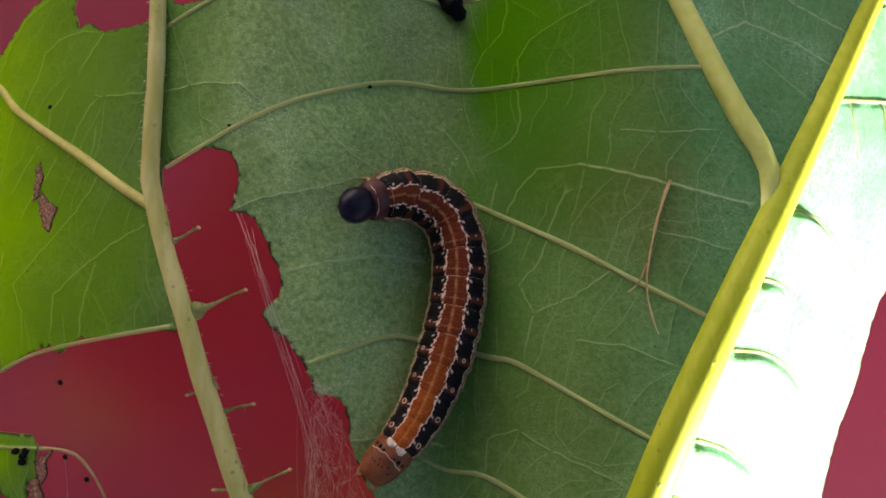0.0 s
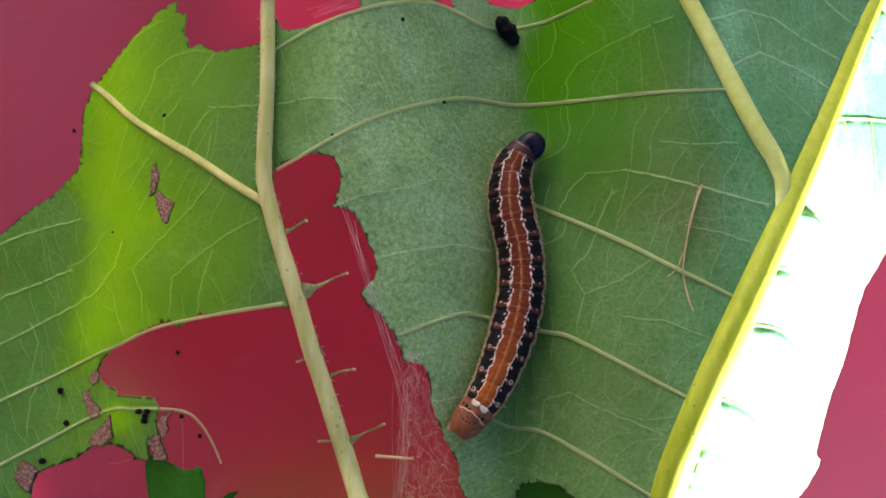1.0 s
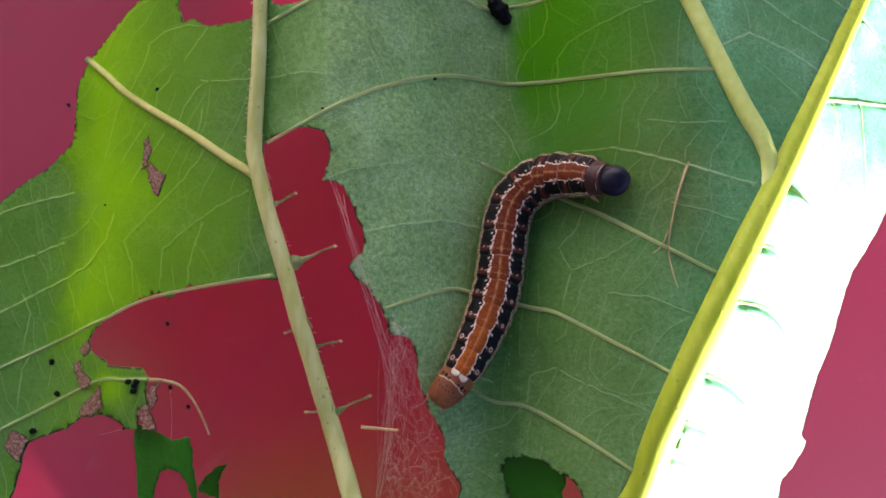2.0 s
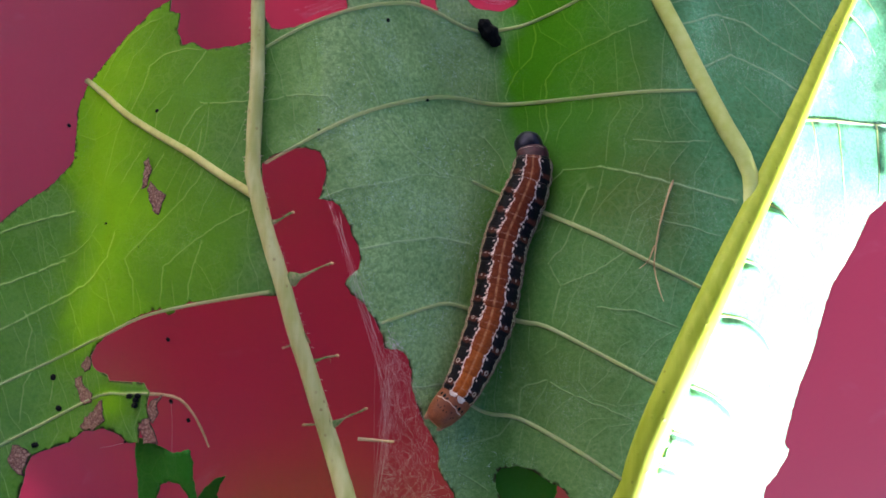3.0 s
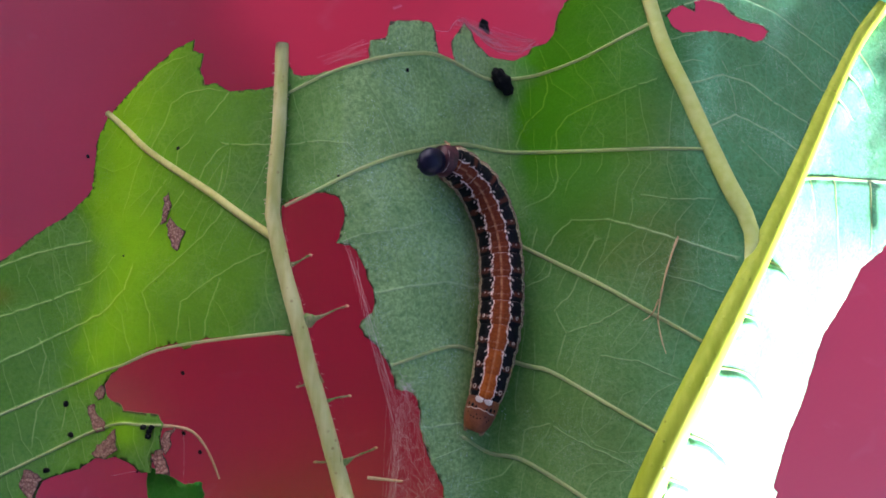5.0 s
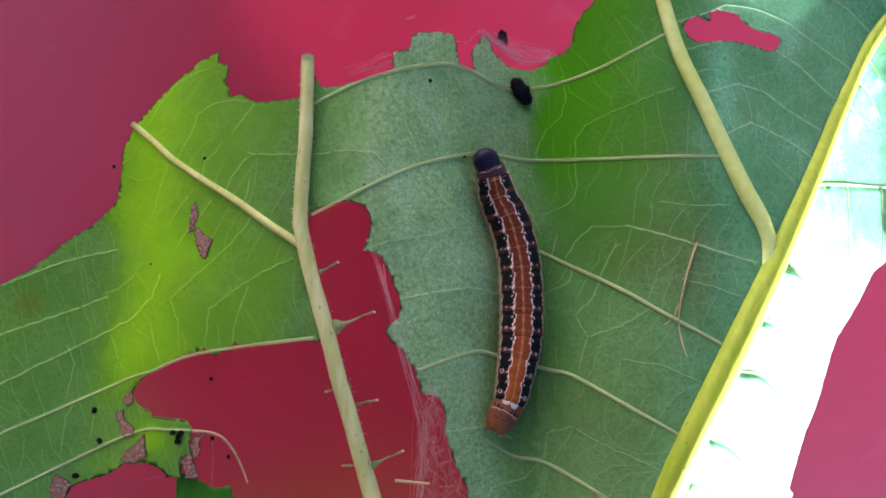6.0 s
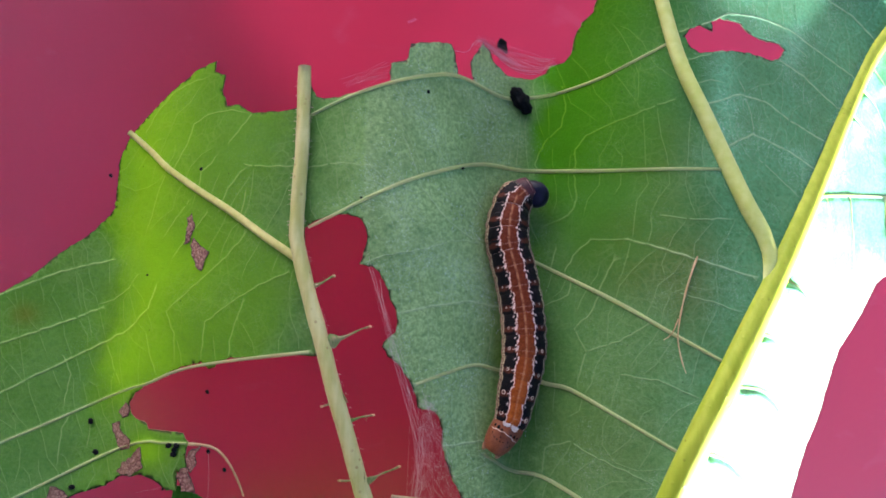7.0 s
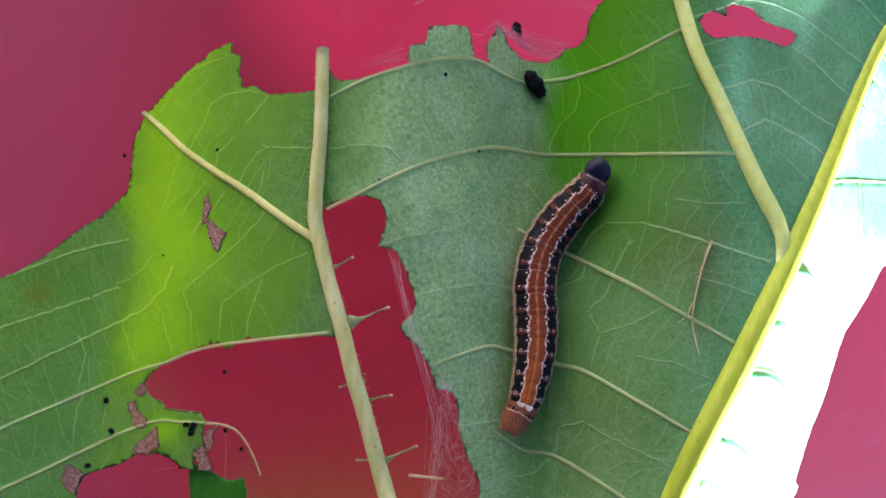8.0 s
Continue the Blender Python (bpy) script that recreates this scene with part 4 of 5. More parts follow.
def leaf():
    thing = tagged(new("leaf"), "half-eaten green leaf lying underside up, chewed to ribs in places", "leaf")
    outline = EDGE_LEFT + EDGE_TOP + FAR_TOP + EDGE_RIGHT + FAR_LOW + HOLE_EDGE_LOW + HOLE_EDGE + RIBSIDE + LOWER + LOBE + FAR_LEFT
    loop = ragged(outline, 0.5, 0.22, 2.0)
    holes = [ragged(WINDOW, 0.4, 0.2, 5.0), ragged(HOLE_LOW, 0.4, 0.2, 7.0)]

    def top(x, y):
        wave = np.array([noise.noise(Vector((a * 0.11, b * 0.11, 3.0))) * 0.9 + noise.noise(Vector((a * 0.33, b * 0.33, 8.0))) * 0.3 for a, b in zip(x, y)])
        return height(x, y) + wave * 0.32 + quilt(x, y)

    lines = [(np.array(kinked(v, 0.4, i)), 0.13) if i in FAINT_VEINS else (np.array(spline(v, 0.4)), 0.30) if i in BIG_VEINS else (np.array(kinked(v, 0.4, i)), 0.20) for i, v in enumerate(VEINS + VEINS_RIGHT)]
    main = [a for i, (a, _) in enumerate(lines) if i not in FAINT_VEINS and i < len(VEINS)] + [spline(VEIN_LEFT, 0.4)]
    lines += [(np.array(a), 0.085) for a in cross_veins(main, [a for a, r in lines if r < 0.2], loop, holes)]
    folds = []
    for v in VEINS_RIGHT:
        a = np.array(spline(v, 0.4))
        d = np.gradient(a, axis=0)
        folds.append((a + 0.8 * np.column_stack([d[:, 1], -d[:, 0]]) / np.linalg.norm(d, axis=1)[:, None], 0.3))
    vs, fs = sheet(loop, holes, 0.75, lambda x, y: top(x, y) + 0.06 * near_lines(x, y, lines), 0.25, lines=lines + folds)
    blade = mesh_of("blade", vs, fs, M_LEAF)
    blade.materials.append(M_EDGE)
    blade.polygons.foreach_set("material_index", [1 if len(q) == 4 else 0 for q in fs])
    at = blade.attributes.new("vein", "FLOAT", "POINT")
    xy = np.array(vs) / MM
    at.data.foreach_set("value", near_lines(xy[:, 0], xy[:, 1], lines))
    at = blade.attributes.new("backlit_lime", "FLOAT", "POINT")
    at.data.foreach_set("value", backlit_lime_part(xy[:, 0], xy[:, 1]))
    at = blade.attributes.new("sky_sheen", "FLOAT", "POINT")
    at.data.foreach_set("value", sky_sheen_part(xy[:, 0], xy[:, 1]))
    at = blade.attributes.new("backlit_green", "FLOAT", "POINT")
    at.data.foreach_set("value", backlit_green_part(xy[:, 0], xy[:, 1]))
    at = blade.attributes.new("dusk", "FLOAT", "POINT")
    at.data.foreach_set("value", dusk_part(xy[:, 0], xy[:, 1]))
    mark_rim(blade, fs)
    at = blade.attributes.new("stain", "FLOAT", "POINT")
    at.data.foreach_set("value", np.exp(-((xy[:, 0] + 63.0) / 1.7) ** 2 - ((xy[:, 1] + 5.3) / 1.3) ** 2))
    put("blade", blade, thing)

    def lift(p, up):
        return (p[0], p[1], float(top([p[0]], [p[1]])[0]) + up)

    R = np.array(RIB_MID)
    bow = np.polyfit(R[:, 1], R[:, 0], 3)
    mid = spline([(7.0, -98), (7.6, -86), (8.3, -74), (9.0, -62), (10.5, -48), (12.3, -36)] + [(float(np.polyval(bow, y)) + 0.5, y) for y in np.linspace(-28, 42, 13)], 1.5)
    vs, fs = tube([on_leaf([p], 0.3)[0] for p in mid], lambda s: 2.6 - 1.6 * s, 16, 0.8)
    put("midrib", mesh_of("midrib", vs, fs, M_RIB), thing, "thick yellow-green midrib running on into the stalk")
    br = spline(RIB_BRANCH + [(16.5, 41.5)], 1.2)
    vs, fs = tube([on_leaf([p], 0.4 - 0.9 * max(0, 1 - k / 4))[0] for k, p in enumerate(br)], lambda s: min(1.12, 0.75 + 2.2 * s) - 0.25 * s, 12, 0.9)
    put("branch_rib", mesh_of("branch_rib", vs, fs, M_RIB_LIGHT), thing, "pale side rib")
    left = spline(RIB_LEFT + [(-15, -30, 5.3), (-12, -40, 5.0)], 1.2)
    vs, fs = tube(left, lambda s: 0.78 + 0.28 * s, 12, 0.9, 0.06)
    put("bare_rib", mesh_of("bare_rib", vs, fs, M_RIB_BARE), thing, "cream rib left bare where the blade is eaten")
    rng = random.Random(12)
    hairs = []
    for k in range(150):
        c = np.array(left[rng.randrange(2, len(left) - 2)]) + np.array((0, rng.random() * 1.2, 0))
        side = rng.choice((-1, 1))
        a = c + np.array((side * 0.8, 0, 0.1 * rng.random()))
        hairs.append(tube([a, a + np.array((side * (0.12 + 0.3 * rng.random()), 0.1 * rng.random() - 0.12, 0.05))], lambda s: 0.035 * (1.1 - s), 4))
    put("rib_hairs", mesh_of("rib_hairs", *merged(hairs), M_SPOT), thing, "short stiff pale hairs")
    down = []
    spots = np.array([(-19 + 21 * rng.random(), -30 + 58 * rng.random()) for k in range(5200)])
    for x, y in spots[inside(spots, loop)]:
        if noise.noise(Vector((x * 0.16, y * 0.16, 2.0))) + 0.5 * noise.noise(Vector((x * 0.6, y * 0.6, 4.0))) < 0.12 + 0.4 * rng.random():
            continue
        a, n = rng.random() * 6.28, 0.10 + 0.35 * rng.random() ** 2
        p = [lift((x + n * k * math.cos(a + 0.5 * k), y + n * k * math.sin(a + 0.5 * k)), 0.03 + 0.05 * k * (1 - k) * 4) for k in (0, 0.5, 1)]
        down.append(tube(p, lambda s: 0.016, 3))
    put("downy_hairs", mesh_of("downy_hairs", *merged(down), M_DOWN), thing, "sparse whitish down")
    lv = spline(VEIN_LEFT, 1.0)
    vs, fs = tube([lift(p, 0.2) for p in lv], lambda s: 0.50 - 0.12 * s, 10, 0.8)
    put("side_rib", mesh_of("side_rib", vs, fs, M_RIB_PALE), thing)
    for i, v in enumerate(VEINS + VEINS_RIGHT):
        if i not in BIG_VEINS and i < len(VEINS):
            continue
        sunny = i >= len(VEINS)
        r = (0.18 if i in (22, 23) else 0.27) if not sunny else (0.16 if i > len(VEINS) + 8 else 0.22)
        vs, fs = tube([lift(p, 0.0) for p in spline(v, 0.7)], lambda s: r * (1 - 0.8 * s if sunny else (1.2 - 0.75 * s if i == 23 else 1 - 0.35 * abs(2 * s - 1))), 7, 1.0, half=True)
        put("vein", mesh_of("vein", vs, fs, M_VEIN), thing)
    for i, (tip, foot) in enumerate(STUBS):
        a, b = np.array(foot, float), np.array(tip, float)
        a = a + (a - b) / np.linalg.norm(a - b) * 1.3
        a[2] = np.interp(-a[1], [-p[1] for p in RIB_LEFT], [p[2] for p in RIB_LEFT])
        b[2] = a[2] - 0.3
        ln = [a + (b - a) * s + np.array((0, 0.06 * math.sin(s * 9 + i), 0.1 * math.sin(s * 5))) for s in np.linspace(0, 1, 12)]
        bits = [tube(ln, lambda s: 0.85 * max(0, 1 - 1.7 * s) ** 2.0 + 0.11, 9, 0.5, 0.7, i)]
        for k in range(22):
            c = ln[rng.randrange(2, 12)]
            w = np.array((rng.gauss(0, 1), rng.gauss(0, 1), rng.random())) * 0.22
            bits.append(tube([c, c + w], lambda s: 0.03 * (1.1 - s), 3))
        vs, fs = merged(bits)
        stub = put("stub", mesh_of("stub", vs, fs, M_STUB), thing, "chewed stub of a side vein")
        tv, tf = lump(0.22, 0.15, 0.13, i, 0.6, 2)
        put("dry_tip", mesh_of("dry_tip", [v + ln[-1] * MM for v in tv], tf, M_FIBRE), stub)
    tl = spline(TENDRIL, 0.6)
    vs, fs = tube(tl, lambda s: 0.2 * (1 - 0.45 * s), 7, 1, 0.3)
    put("vein_end", mesh_of("vein_end", vs, fs, M_FIBRE), thing, "bare curved vein end")
    for i, b in enumerate(BROWN):
        lp = ragged(b, 0.25, 0.3, 20.0 + i)
        vs, fs = sheet(lp, [], 0.22, lambda x, y: top(x, y) + 0.10 + 0.16 * np.abs(np.sin(x * 5 + np.sin(y * 6)) * np.sin(y * 5)), 0.3)
        me = mesh_of("dead_patch", vs, fs, M_BROWN)
        mark_rim(me, fs)
        put("dead_patch", me, thing, "brown skeletonised dead tissue")
    lp = ragged(DARKPIECE, 0.4, 0.25, 31.0)
    vs, fs = sheet(lp, [], 0.6, lambda x, y: height(x, y) - 0.8 + 0.5 * np.sin(x * 0.7), 0.25)
    put("folded_scrap", mesh_of("folded_scrap", vs, fs, M_LEAF_DARK), thing, "dark green upper side of a folded scrap")
    lp = ragged(LEAF_TIP, 0.4, 0.3, 35.0)
    vs, fs = sheet(lp, [], 0.6, lambda x, y: 0 * x - 17 + 0.4 * np.sin(x * 0.9), 0.25)
    put("folded_scrap", mesh_of("folded_scrap", vs, fs, M_LEAF_DARK), thing, "dark green leaf tip curled below the blade")
    lp = ragged([(-1, -24.5), (7.0, -24.5), (8.2, -28), (7.5, -35), (-1, -35)], 0.5, 0.3, 33.0)
    vs, fs = sheet(lp, [], 0.7, lambda x, y: height(x, y) - 1.6 + 0.4 * np.sin(x * 0.8), 0.25)
    put("folded_scrap", mesh_of("folded_scrap", vs, fs, M_LEAF_DARK), thing, "dark green upper side of a folded scrap")
    return top


def loose_bits(top):
    def lift(p, up):
        return (p[0], p[1], float(top([p[0]], [p[1]])[0]) + up)

    # big pellet: one long lump with ridges and two waists
    v, f = lump(1.0, 2.0, 0.9, 3, 0.22, 4, 3.2)
    c, sn = math.cos(0.6), math.sin(0.6)
    shaped = []
    for w in v:
        t = w[1] / (2.0 * MM)
        k = 1.02 + 0.13 * math.cos(7.5 * t + 0.6) + 0.06 * math.cos(6 * math.atan2(w[2], w[0]))
        shaped.append(np.array((c * w[0] * k - sn * w[1], sn * w[0] * k + c * w[1], w[2] * k)))
    a = (shaped, f)
    ob = put("frass_pellet", mesh_of("frass_pellet", *a, M_FRASS))
    p = lift(FRASS[1], 0.9)
    ob.location = [c * MM for c in p]
    tagged(ob, "black elongated lumpy dropping lying on the leaf", "dropping", "droppings")
    small = mesh_of("frass_crumb", *lump(0.28, 0.36, 0.25, 5, 0.3, 1), M_FRASS)
    for i, q in enumerate(DOTS):
        ob = put("frass_crumb", small)
        k = 1.35 if i < 3 else (0.55 if i > 5 else 0.8)
        ob.matrix_basis = pose(*[c * MM for c in lift(q, 0.15)], 0, 0, 47 * i) @ Matrix.Scale(k, 4)
        tagged(ob, "tiny black dropping on the leaf", "dropping", "droppings")
    tri = [lump(0.42, 0.36, 0.4, 11 + i, 0.3, 1) for i in range(4)]
    offs = ((-0.5, 0.3, 0), (0.2, -0.15, 0.05), (0.45, 0.35, 0), (0.1, -0.75, 0))
    ob = put("frass_cluster", mesh_of("frass_cluster", *merged([([w + np.array(o) * MM for w in v], f) for (v, f), o in zip(tri, offs)]), M_FRASS))
    ob.location = [c * MM for c in lift(BIGDOT[1], 0.35)]
    tagged(ob, "clump of black droppings on a leaf lobe", "dropping", "droppings")
    for q in ((-36.7, -12.8, -4.1), (-34.3, -22.2, -4.5), (-36.3, -20.0, -4.3), (-53.4, 13.6, -19.0), (-14.6, -29.6, 4.2)):
        ob = put("frass_crumb", small)
        ob.matrix_basis = pose(*[c * MM for c in q], 0, 0, 30) @ Matrix.Scale(0.9, 4)
        tagged(ob, "tiny black dropping caught on silk", "dropping", "droppings")
    # dry fibre on the blade
    f1 = tube([lift(p, 0.35) for p in spline(FIBRE, 0.6)], lambda s: 0.14 * (1 - 0.55 * s), 6, 1, 0.7)
    f2 = tube([lift(p, 0.3) for p in spline(FIBRE2, 0.6)], lambda s: 0.08 * (1 - 0.4 * s), 6, 1, 0.4)
    tagged(put("dry_fibre", mesh_of("dry_fibre", *merged([f1, f2]), M_FIBRE)), "thin forked pinkish-brown dry fibre on the leaf", "fibre")
    st = tube(STICK, lambda s: 0.22 - 0.1 * s, 7, 1, 0.4)
    tagged(put("splinter", mesh_of("splinter", *st, M_FIBRE)), "pale splinter hanging in the silk", "splinter")
    vs, fs = sheet(ragged([p[:2] for p in SCRAP], 0.3, 0.2, 41.0), [], 0.4, lambda x, y: x * 0 - 14 + 0.4 * np.sin(x * 2), 0.2)
    tagged(put("leaf_scrap", mesh_of("leaf_scrap", vs, fs, M_FRASS)), "dark dry leaf crumb hanging in silk", "leaf scrap")


def silk():
    rng = random.Random(4)
    parts = []

    def strand(a, b, r, sag, wob):
        a, b = np.array(a, float), np.array(b, float)
        n = 14
        ph = rng.random() * 6
        ln = [a + (b - a) * s + np.array((math.sin(s * 5 + ph) * wob, math.cos(s * 4 + ph) * wob * 0.4, -sag * 4 * s * (1 - s))) for s in np.linspace(0, 1, n)]
        parts.append(tube(ln, lambda s: r, 4))

    run = [(-18.4, 4.6, 4.2), (-16.9, 1.4, 4.3), (-15.6, -1.5, 4.4), (-15.2, -5.0, 4.6), (-14.2, -8.5, 4.9), (-12.5, -11.2, 5.2), (-11.3, -14.5, 5.4), (-11.0, -18.0, 5.4),
           (-11.4, -22.0, 5.4), (-12.6, -30.0, 5.4), (-13.2, -36.0, 5.2)]
    R = np.array(spline(run, 0.8))
    for i in range(34):
        i0 = rng.randrange(0, len(R) - 12)
        i1 = min(len(R) - 1, i0 + rng.randrange(8, 22))
        off = np.array((rng.gauss(0, 0.22), rng.gauss(0, 0.3), 0.1 * rng.random()))
        strand(R[i0] + off, R[i1] + off * 0.6 + np.array((rng.gauss(0, 0.15), 0, 0)), 0.005 + 0.008 * rng.random() ** 2, 0.15, 0.06)
    for i in range(300):
        y = -12.0 - rng.random() * 17
        edge = np.interp(y, [-31, -20, -12.5], [-3.6, -7.6, -9.8])
        x = -11.6 + (edge + 11.6) * rng.random() ** 1.3
        y2 = y - 7 * rng.random() + 1.5
        edge2 = np.interp(y2, [-31, -20, -12.5], [-3.6, -7.6, -9.8])
        strand((x, y, 4.9), (min(edge2, max(-11.8, x + rng.gauss(0.2, 1.5))), y2, 4.7), 0.004 + 0.006 * rng.random() ** 3, 0.3, 0.45)
    for i in range(16):
        c = np.array((-11.2, -11.4, 5.6)) + np.array((rng.gauss(0, 0.35), rng.gauss(0, 0.7), 0.1 * rng.random()))
        strand(c, c + np.array((0.5 + rng.gauss(0, 0.5), -0.9 + rng.gauss(0, 0.4), 0.05)), 0.01, 0.0, 0.15)
    strand((-36.2, -20.1, -4.0), (-36.1, -26.2, -4.4), 0.008, 0.1, 0.05)
    strand((-46.0, -26.5, -9.0), (-42.5, -25.6, -8.5), 0.006, 0.6, 0.3)
    rim = spline([(-9.2, 31.0, -9.0), (-7.0, 30.6, -9.4), (-5.2, 32.4, -9.8), (-3.0, 31.2, -10.2), (-0.4, 29.7, -10.6), (2.6, 29.4, -11.0), (5.0, 30.8, -11.4)], 0.5)
    for i in range(16):
        i0 = rng.randrange(0, len(rim) - 16)
        part_of = rim[i0:i0 + rng.randrange(10, 26)]
        ox, ph = rng.gauss(0.25, 0.35), rng.random() * 6
        parts.append(tube([p + np.array((0.2 * math.sin(k * 0.7 + ph), ox + 0.15 * math.sin(k * 0.5 + ph), 0)) for k, p in enumerate(part_of)], lambda s: 0.008 + 0.006 * (i % 3), 4))
    for i in range(46):
        a, b = rim[rng.randrange(6, len(rim))], rim[rng.randrange(6, len(rim))]
        strand(a + np.array((0, rng.random() * 0.9, 0)), b + np.array((0, rng.random() * 0.7, 0)), 0.005 + 0.005 * rng.random(), 0.3, 0.3)
    for i in range(14):
        strand((-16.5 - rng.random() * 0.5, 26 + rng.random() * 2, -3.4), (-19 - rng.random() * 4, 24.3 + rng.random() * 1.5, -3.2), 0.008, 0.2, 0.3)
    tagged(put("silk_web", mesh_of("silk_web", *merged(parts), M_SILK)), "fine whitish silk threads along the eaten edges", "silk", kind="stuff")


# ---- the caterpillar ----
BODY = {}
BODY[0.0] = [(-9.4, 3.1), (-6.9, 4.3), (-3.2, 5.1), (0.1, 3.6), (1.5, 0.1), (1.5, -3.7), (1.0, -6.8), (-0.1, -10.7), (-2.0, -15.0), (-4.3, -18.1),
        (-6.8, -20.6)]
BODY[0.2] = [(-11.1, 2.8), (-8.5, 3.4), (-5.1, 4.2), (-1.6, 4.1), (1.0, 2.1), (1.9, -2.0), (1.6, -6.1), (0.7, -9.5), (-0.8, -13.4), (-3.1, -17.0),
        (-6.1, -20.9)]
BODY[0.4] = [(-10.6, 6.1), (-6.8, 5.1), (-2.5, 4.3), (0.7, 2.1), (2.0, -1.2), (1.9, -5.5), (1.1, -9.7), (-0.4, -13.9), (-2.6, -17.3), (-5.6, -20.6)]
BODY[0.5] = [(-9.2, 7.6), (-5.8, 6.3), (-2.0, 4.5), (0.9, 1.8), (1.9, -2.0), (1.7, -6.3), (0.5, -10.5), (-1.5, -14.7), (-3.9, -18.1), (-6.1, -20.6)]
BODY[0.6] = [(-4.6, 9.8), (-1.9, 7.7), (0.7, 4.3), (2.1, -0.2), (2.1, -4.5), (1.1, -8.8), (-0.8, -13.6), (-3.9, -19.1)]
BODY[0.8] = [(1.2, 11.4), (1.4, 8.8), (1.8, 4.9), (3.0, 0.4), (3.0, -3.3), (2.6, -7.7), (1.5, -12.0), (-0.4, -16.2), (-2.3, -19.1), (-4.5, -20.9)]
BODY[1.0] = [(4.5, 11.7), (2.1, 10.2), (0.7, 7.5), (0.6, 3.6), (1.5, -0.9), (1.6, -5.3), (0.7, -9.6), (-0.9, -13.9), (-2.8, -17.5), (-5.6, -20.8)]
BODY[1.2] = [(8.2, 4.7), (6.8, 7.0), (4.2, 7.7), (2.0, 6.1), (0.9, 2.2), (0.7, -2.3), (0.1, -7.3), (-1.2, -11.9), (-3.2, -16.7), (-6.4, -21.3)]
BODY[1.5] = [(13.3, 2.3), (10.4, 3.7), (7.0, 5.3), (3.5, 4.0), (1.5, 0.6), (1.4, -3.9), (0.5, -8.9), (-1.1, -13.3), (-3.2, -17.5), (-6.0, -21.0)]
BODY[1.7] = [(14.0, -0.9), (11.5, 0.6), (8.5, 3.2), (5.4, 3.9), (2.4, 2.0), (1.2, -1.9), (0.8, -6.3), (-0.5, -10.7), (-2.4, -15.0), (-4.8, -19.2),
        (-6.5, -20.6)]
BODY[2.2] = [(13.0, 8.0), (10.2, 7.0), (7.0, 5.6), (3.9, 3.9), (1.7, 0.6), (0.9, -3.6), (0.2, -8.3), (-1.4, -12.7), (-3.6, -16.9), (-6.4, -20.1)]
BODY[2.8] = [(8.0, 11.9), (7.2, 7.9), (5.3, 4.6), (2.8, 1.3), (1.4, -2.7), (0.9, -7.2), (-0.3, -11.7), (-2.2, -16.1), (-4.4, -19.4), (-6.1, -21.0)]
BODY[3.0] = [(3.4, 11.2), (5.2, 10.3), (5.3, 7.0), (3.9, 3.0), (2.3, -1.0), (1.4, -5.6), (0.6, -9.5), (-1.1, -14.0), (-3.3, -18.3), (-6.0, -21.1)]
BODY[3.2] = [(-1.0, 8.5), (1.8, 9.7), (4.1, 9.3), (4.8, 6.0), (3.8, 1.9), (2.3, -2.1), (1.6, -6.0), (0.8, -9.9), (-0.9, -14.3), (-3.2, -18.4),
        (-6.0, -20.9)]
BODY[3.5] = [(-4.5, 9.8), (-0.5, 9.5), (1.9, 7.2), (2.6, 3.8), (2.2, -0.3), (1.4, -4.9), (0.6, -9.5), (-1.0, -13.3), (-3.3, -17.1), (-6.2, -20.7)]
BODY[3.8] = [(-3.8, 11.2), (-1.2, 10.2), (2.0, 8.1), (3.0, 4.6), (2.7, 0.5), (2.0, -4.2), (1.1, -8.9), (-0.7, -13.4), (-2.8, -17.3), (-5.5, -20.5)]
BODY[4.0] = [(-3.4, 13.9), (-1.6, 9.5), (0.3, 5.4), (1.2, 0.6), (1.4, -4.1), (0.6, -8.7), (-0.6, -13.1), (-2.0, -17.1)]
BODY[4.2] = [(-2.8, 16.2), (-2.2, 13.8), (-1.2, 10.3), (0.1, 6.1), (0.5, 1.3), (0.5, -3.4), (0.2, -8.1), (-0.5, -12.1), (-1.1, -14.7), (-1.9, -17.3)]
BODY[4.5] = [(-2.6, 19.8), (-2.3, 16.3), (-1.3, 12.0), (-0.1, 7.8), (0.5, 3.0), (0.7, -1.8), (0.5, -6.5), (-0.1, -10.5), (-0.9, -13.8), (-2.1, -17.6)]
BODY[4.8] = [(-9.4, 16.2), (-5.4, 13.4), (-1.8, 8.9), (-0.2, 3.4), (0.3, -2.0), (-0.6, -8.7), (-3.1, -15.8)]
BODY[5.0] = [(-10.4, 12.7), (-6.7, 13.7), (-2.9, 11.6), (-0.6, 7.9), (0.5, 3.8), (0.8, -1.0), (0.6, -5.7), (-0.1, -10.3), (-0.8, -13.6),
        (-2.1, -17.8)]
BODY[5.2] = [(-11.5, 10.1), (-7.8, 11.5), (-3.7, 11.1), (-0.9, 8.2), (0.1, 4.1), (0.5, -0.7), (0.7, -5.4), (0.3, -10.0), (-0.3, -13.9), (-2.0, -17.9)]
BODY[5.8] = [(-7.5, 14.8), (-5.5, 13.6), (-3.5, 11.0), (-1.3, 7.6), (-0.1, 3.4), (0.3, -1.3), (0.2, -5.9), (-0.3, -10.1), (-1.0, -13.5),
        (-2.7, -17.0)]
BODY[6.3] = [(-2.5, 17.4), (-2.2, 14.6), (-1.8, 11.0), (-0.3, 6.8), (0.8, 2.6), (1.2, -2.3), (1.0, -7.0), (0.3, -11.1), (-0.3, -14.5), (-2.1, -17.8)]
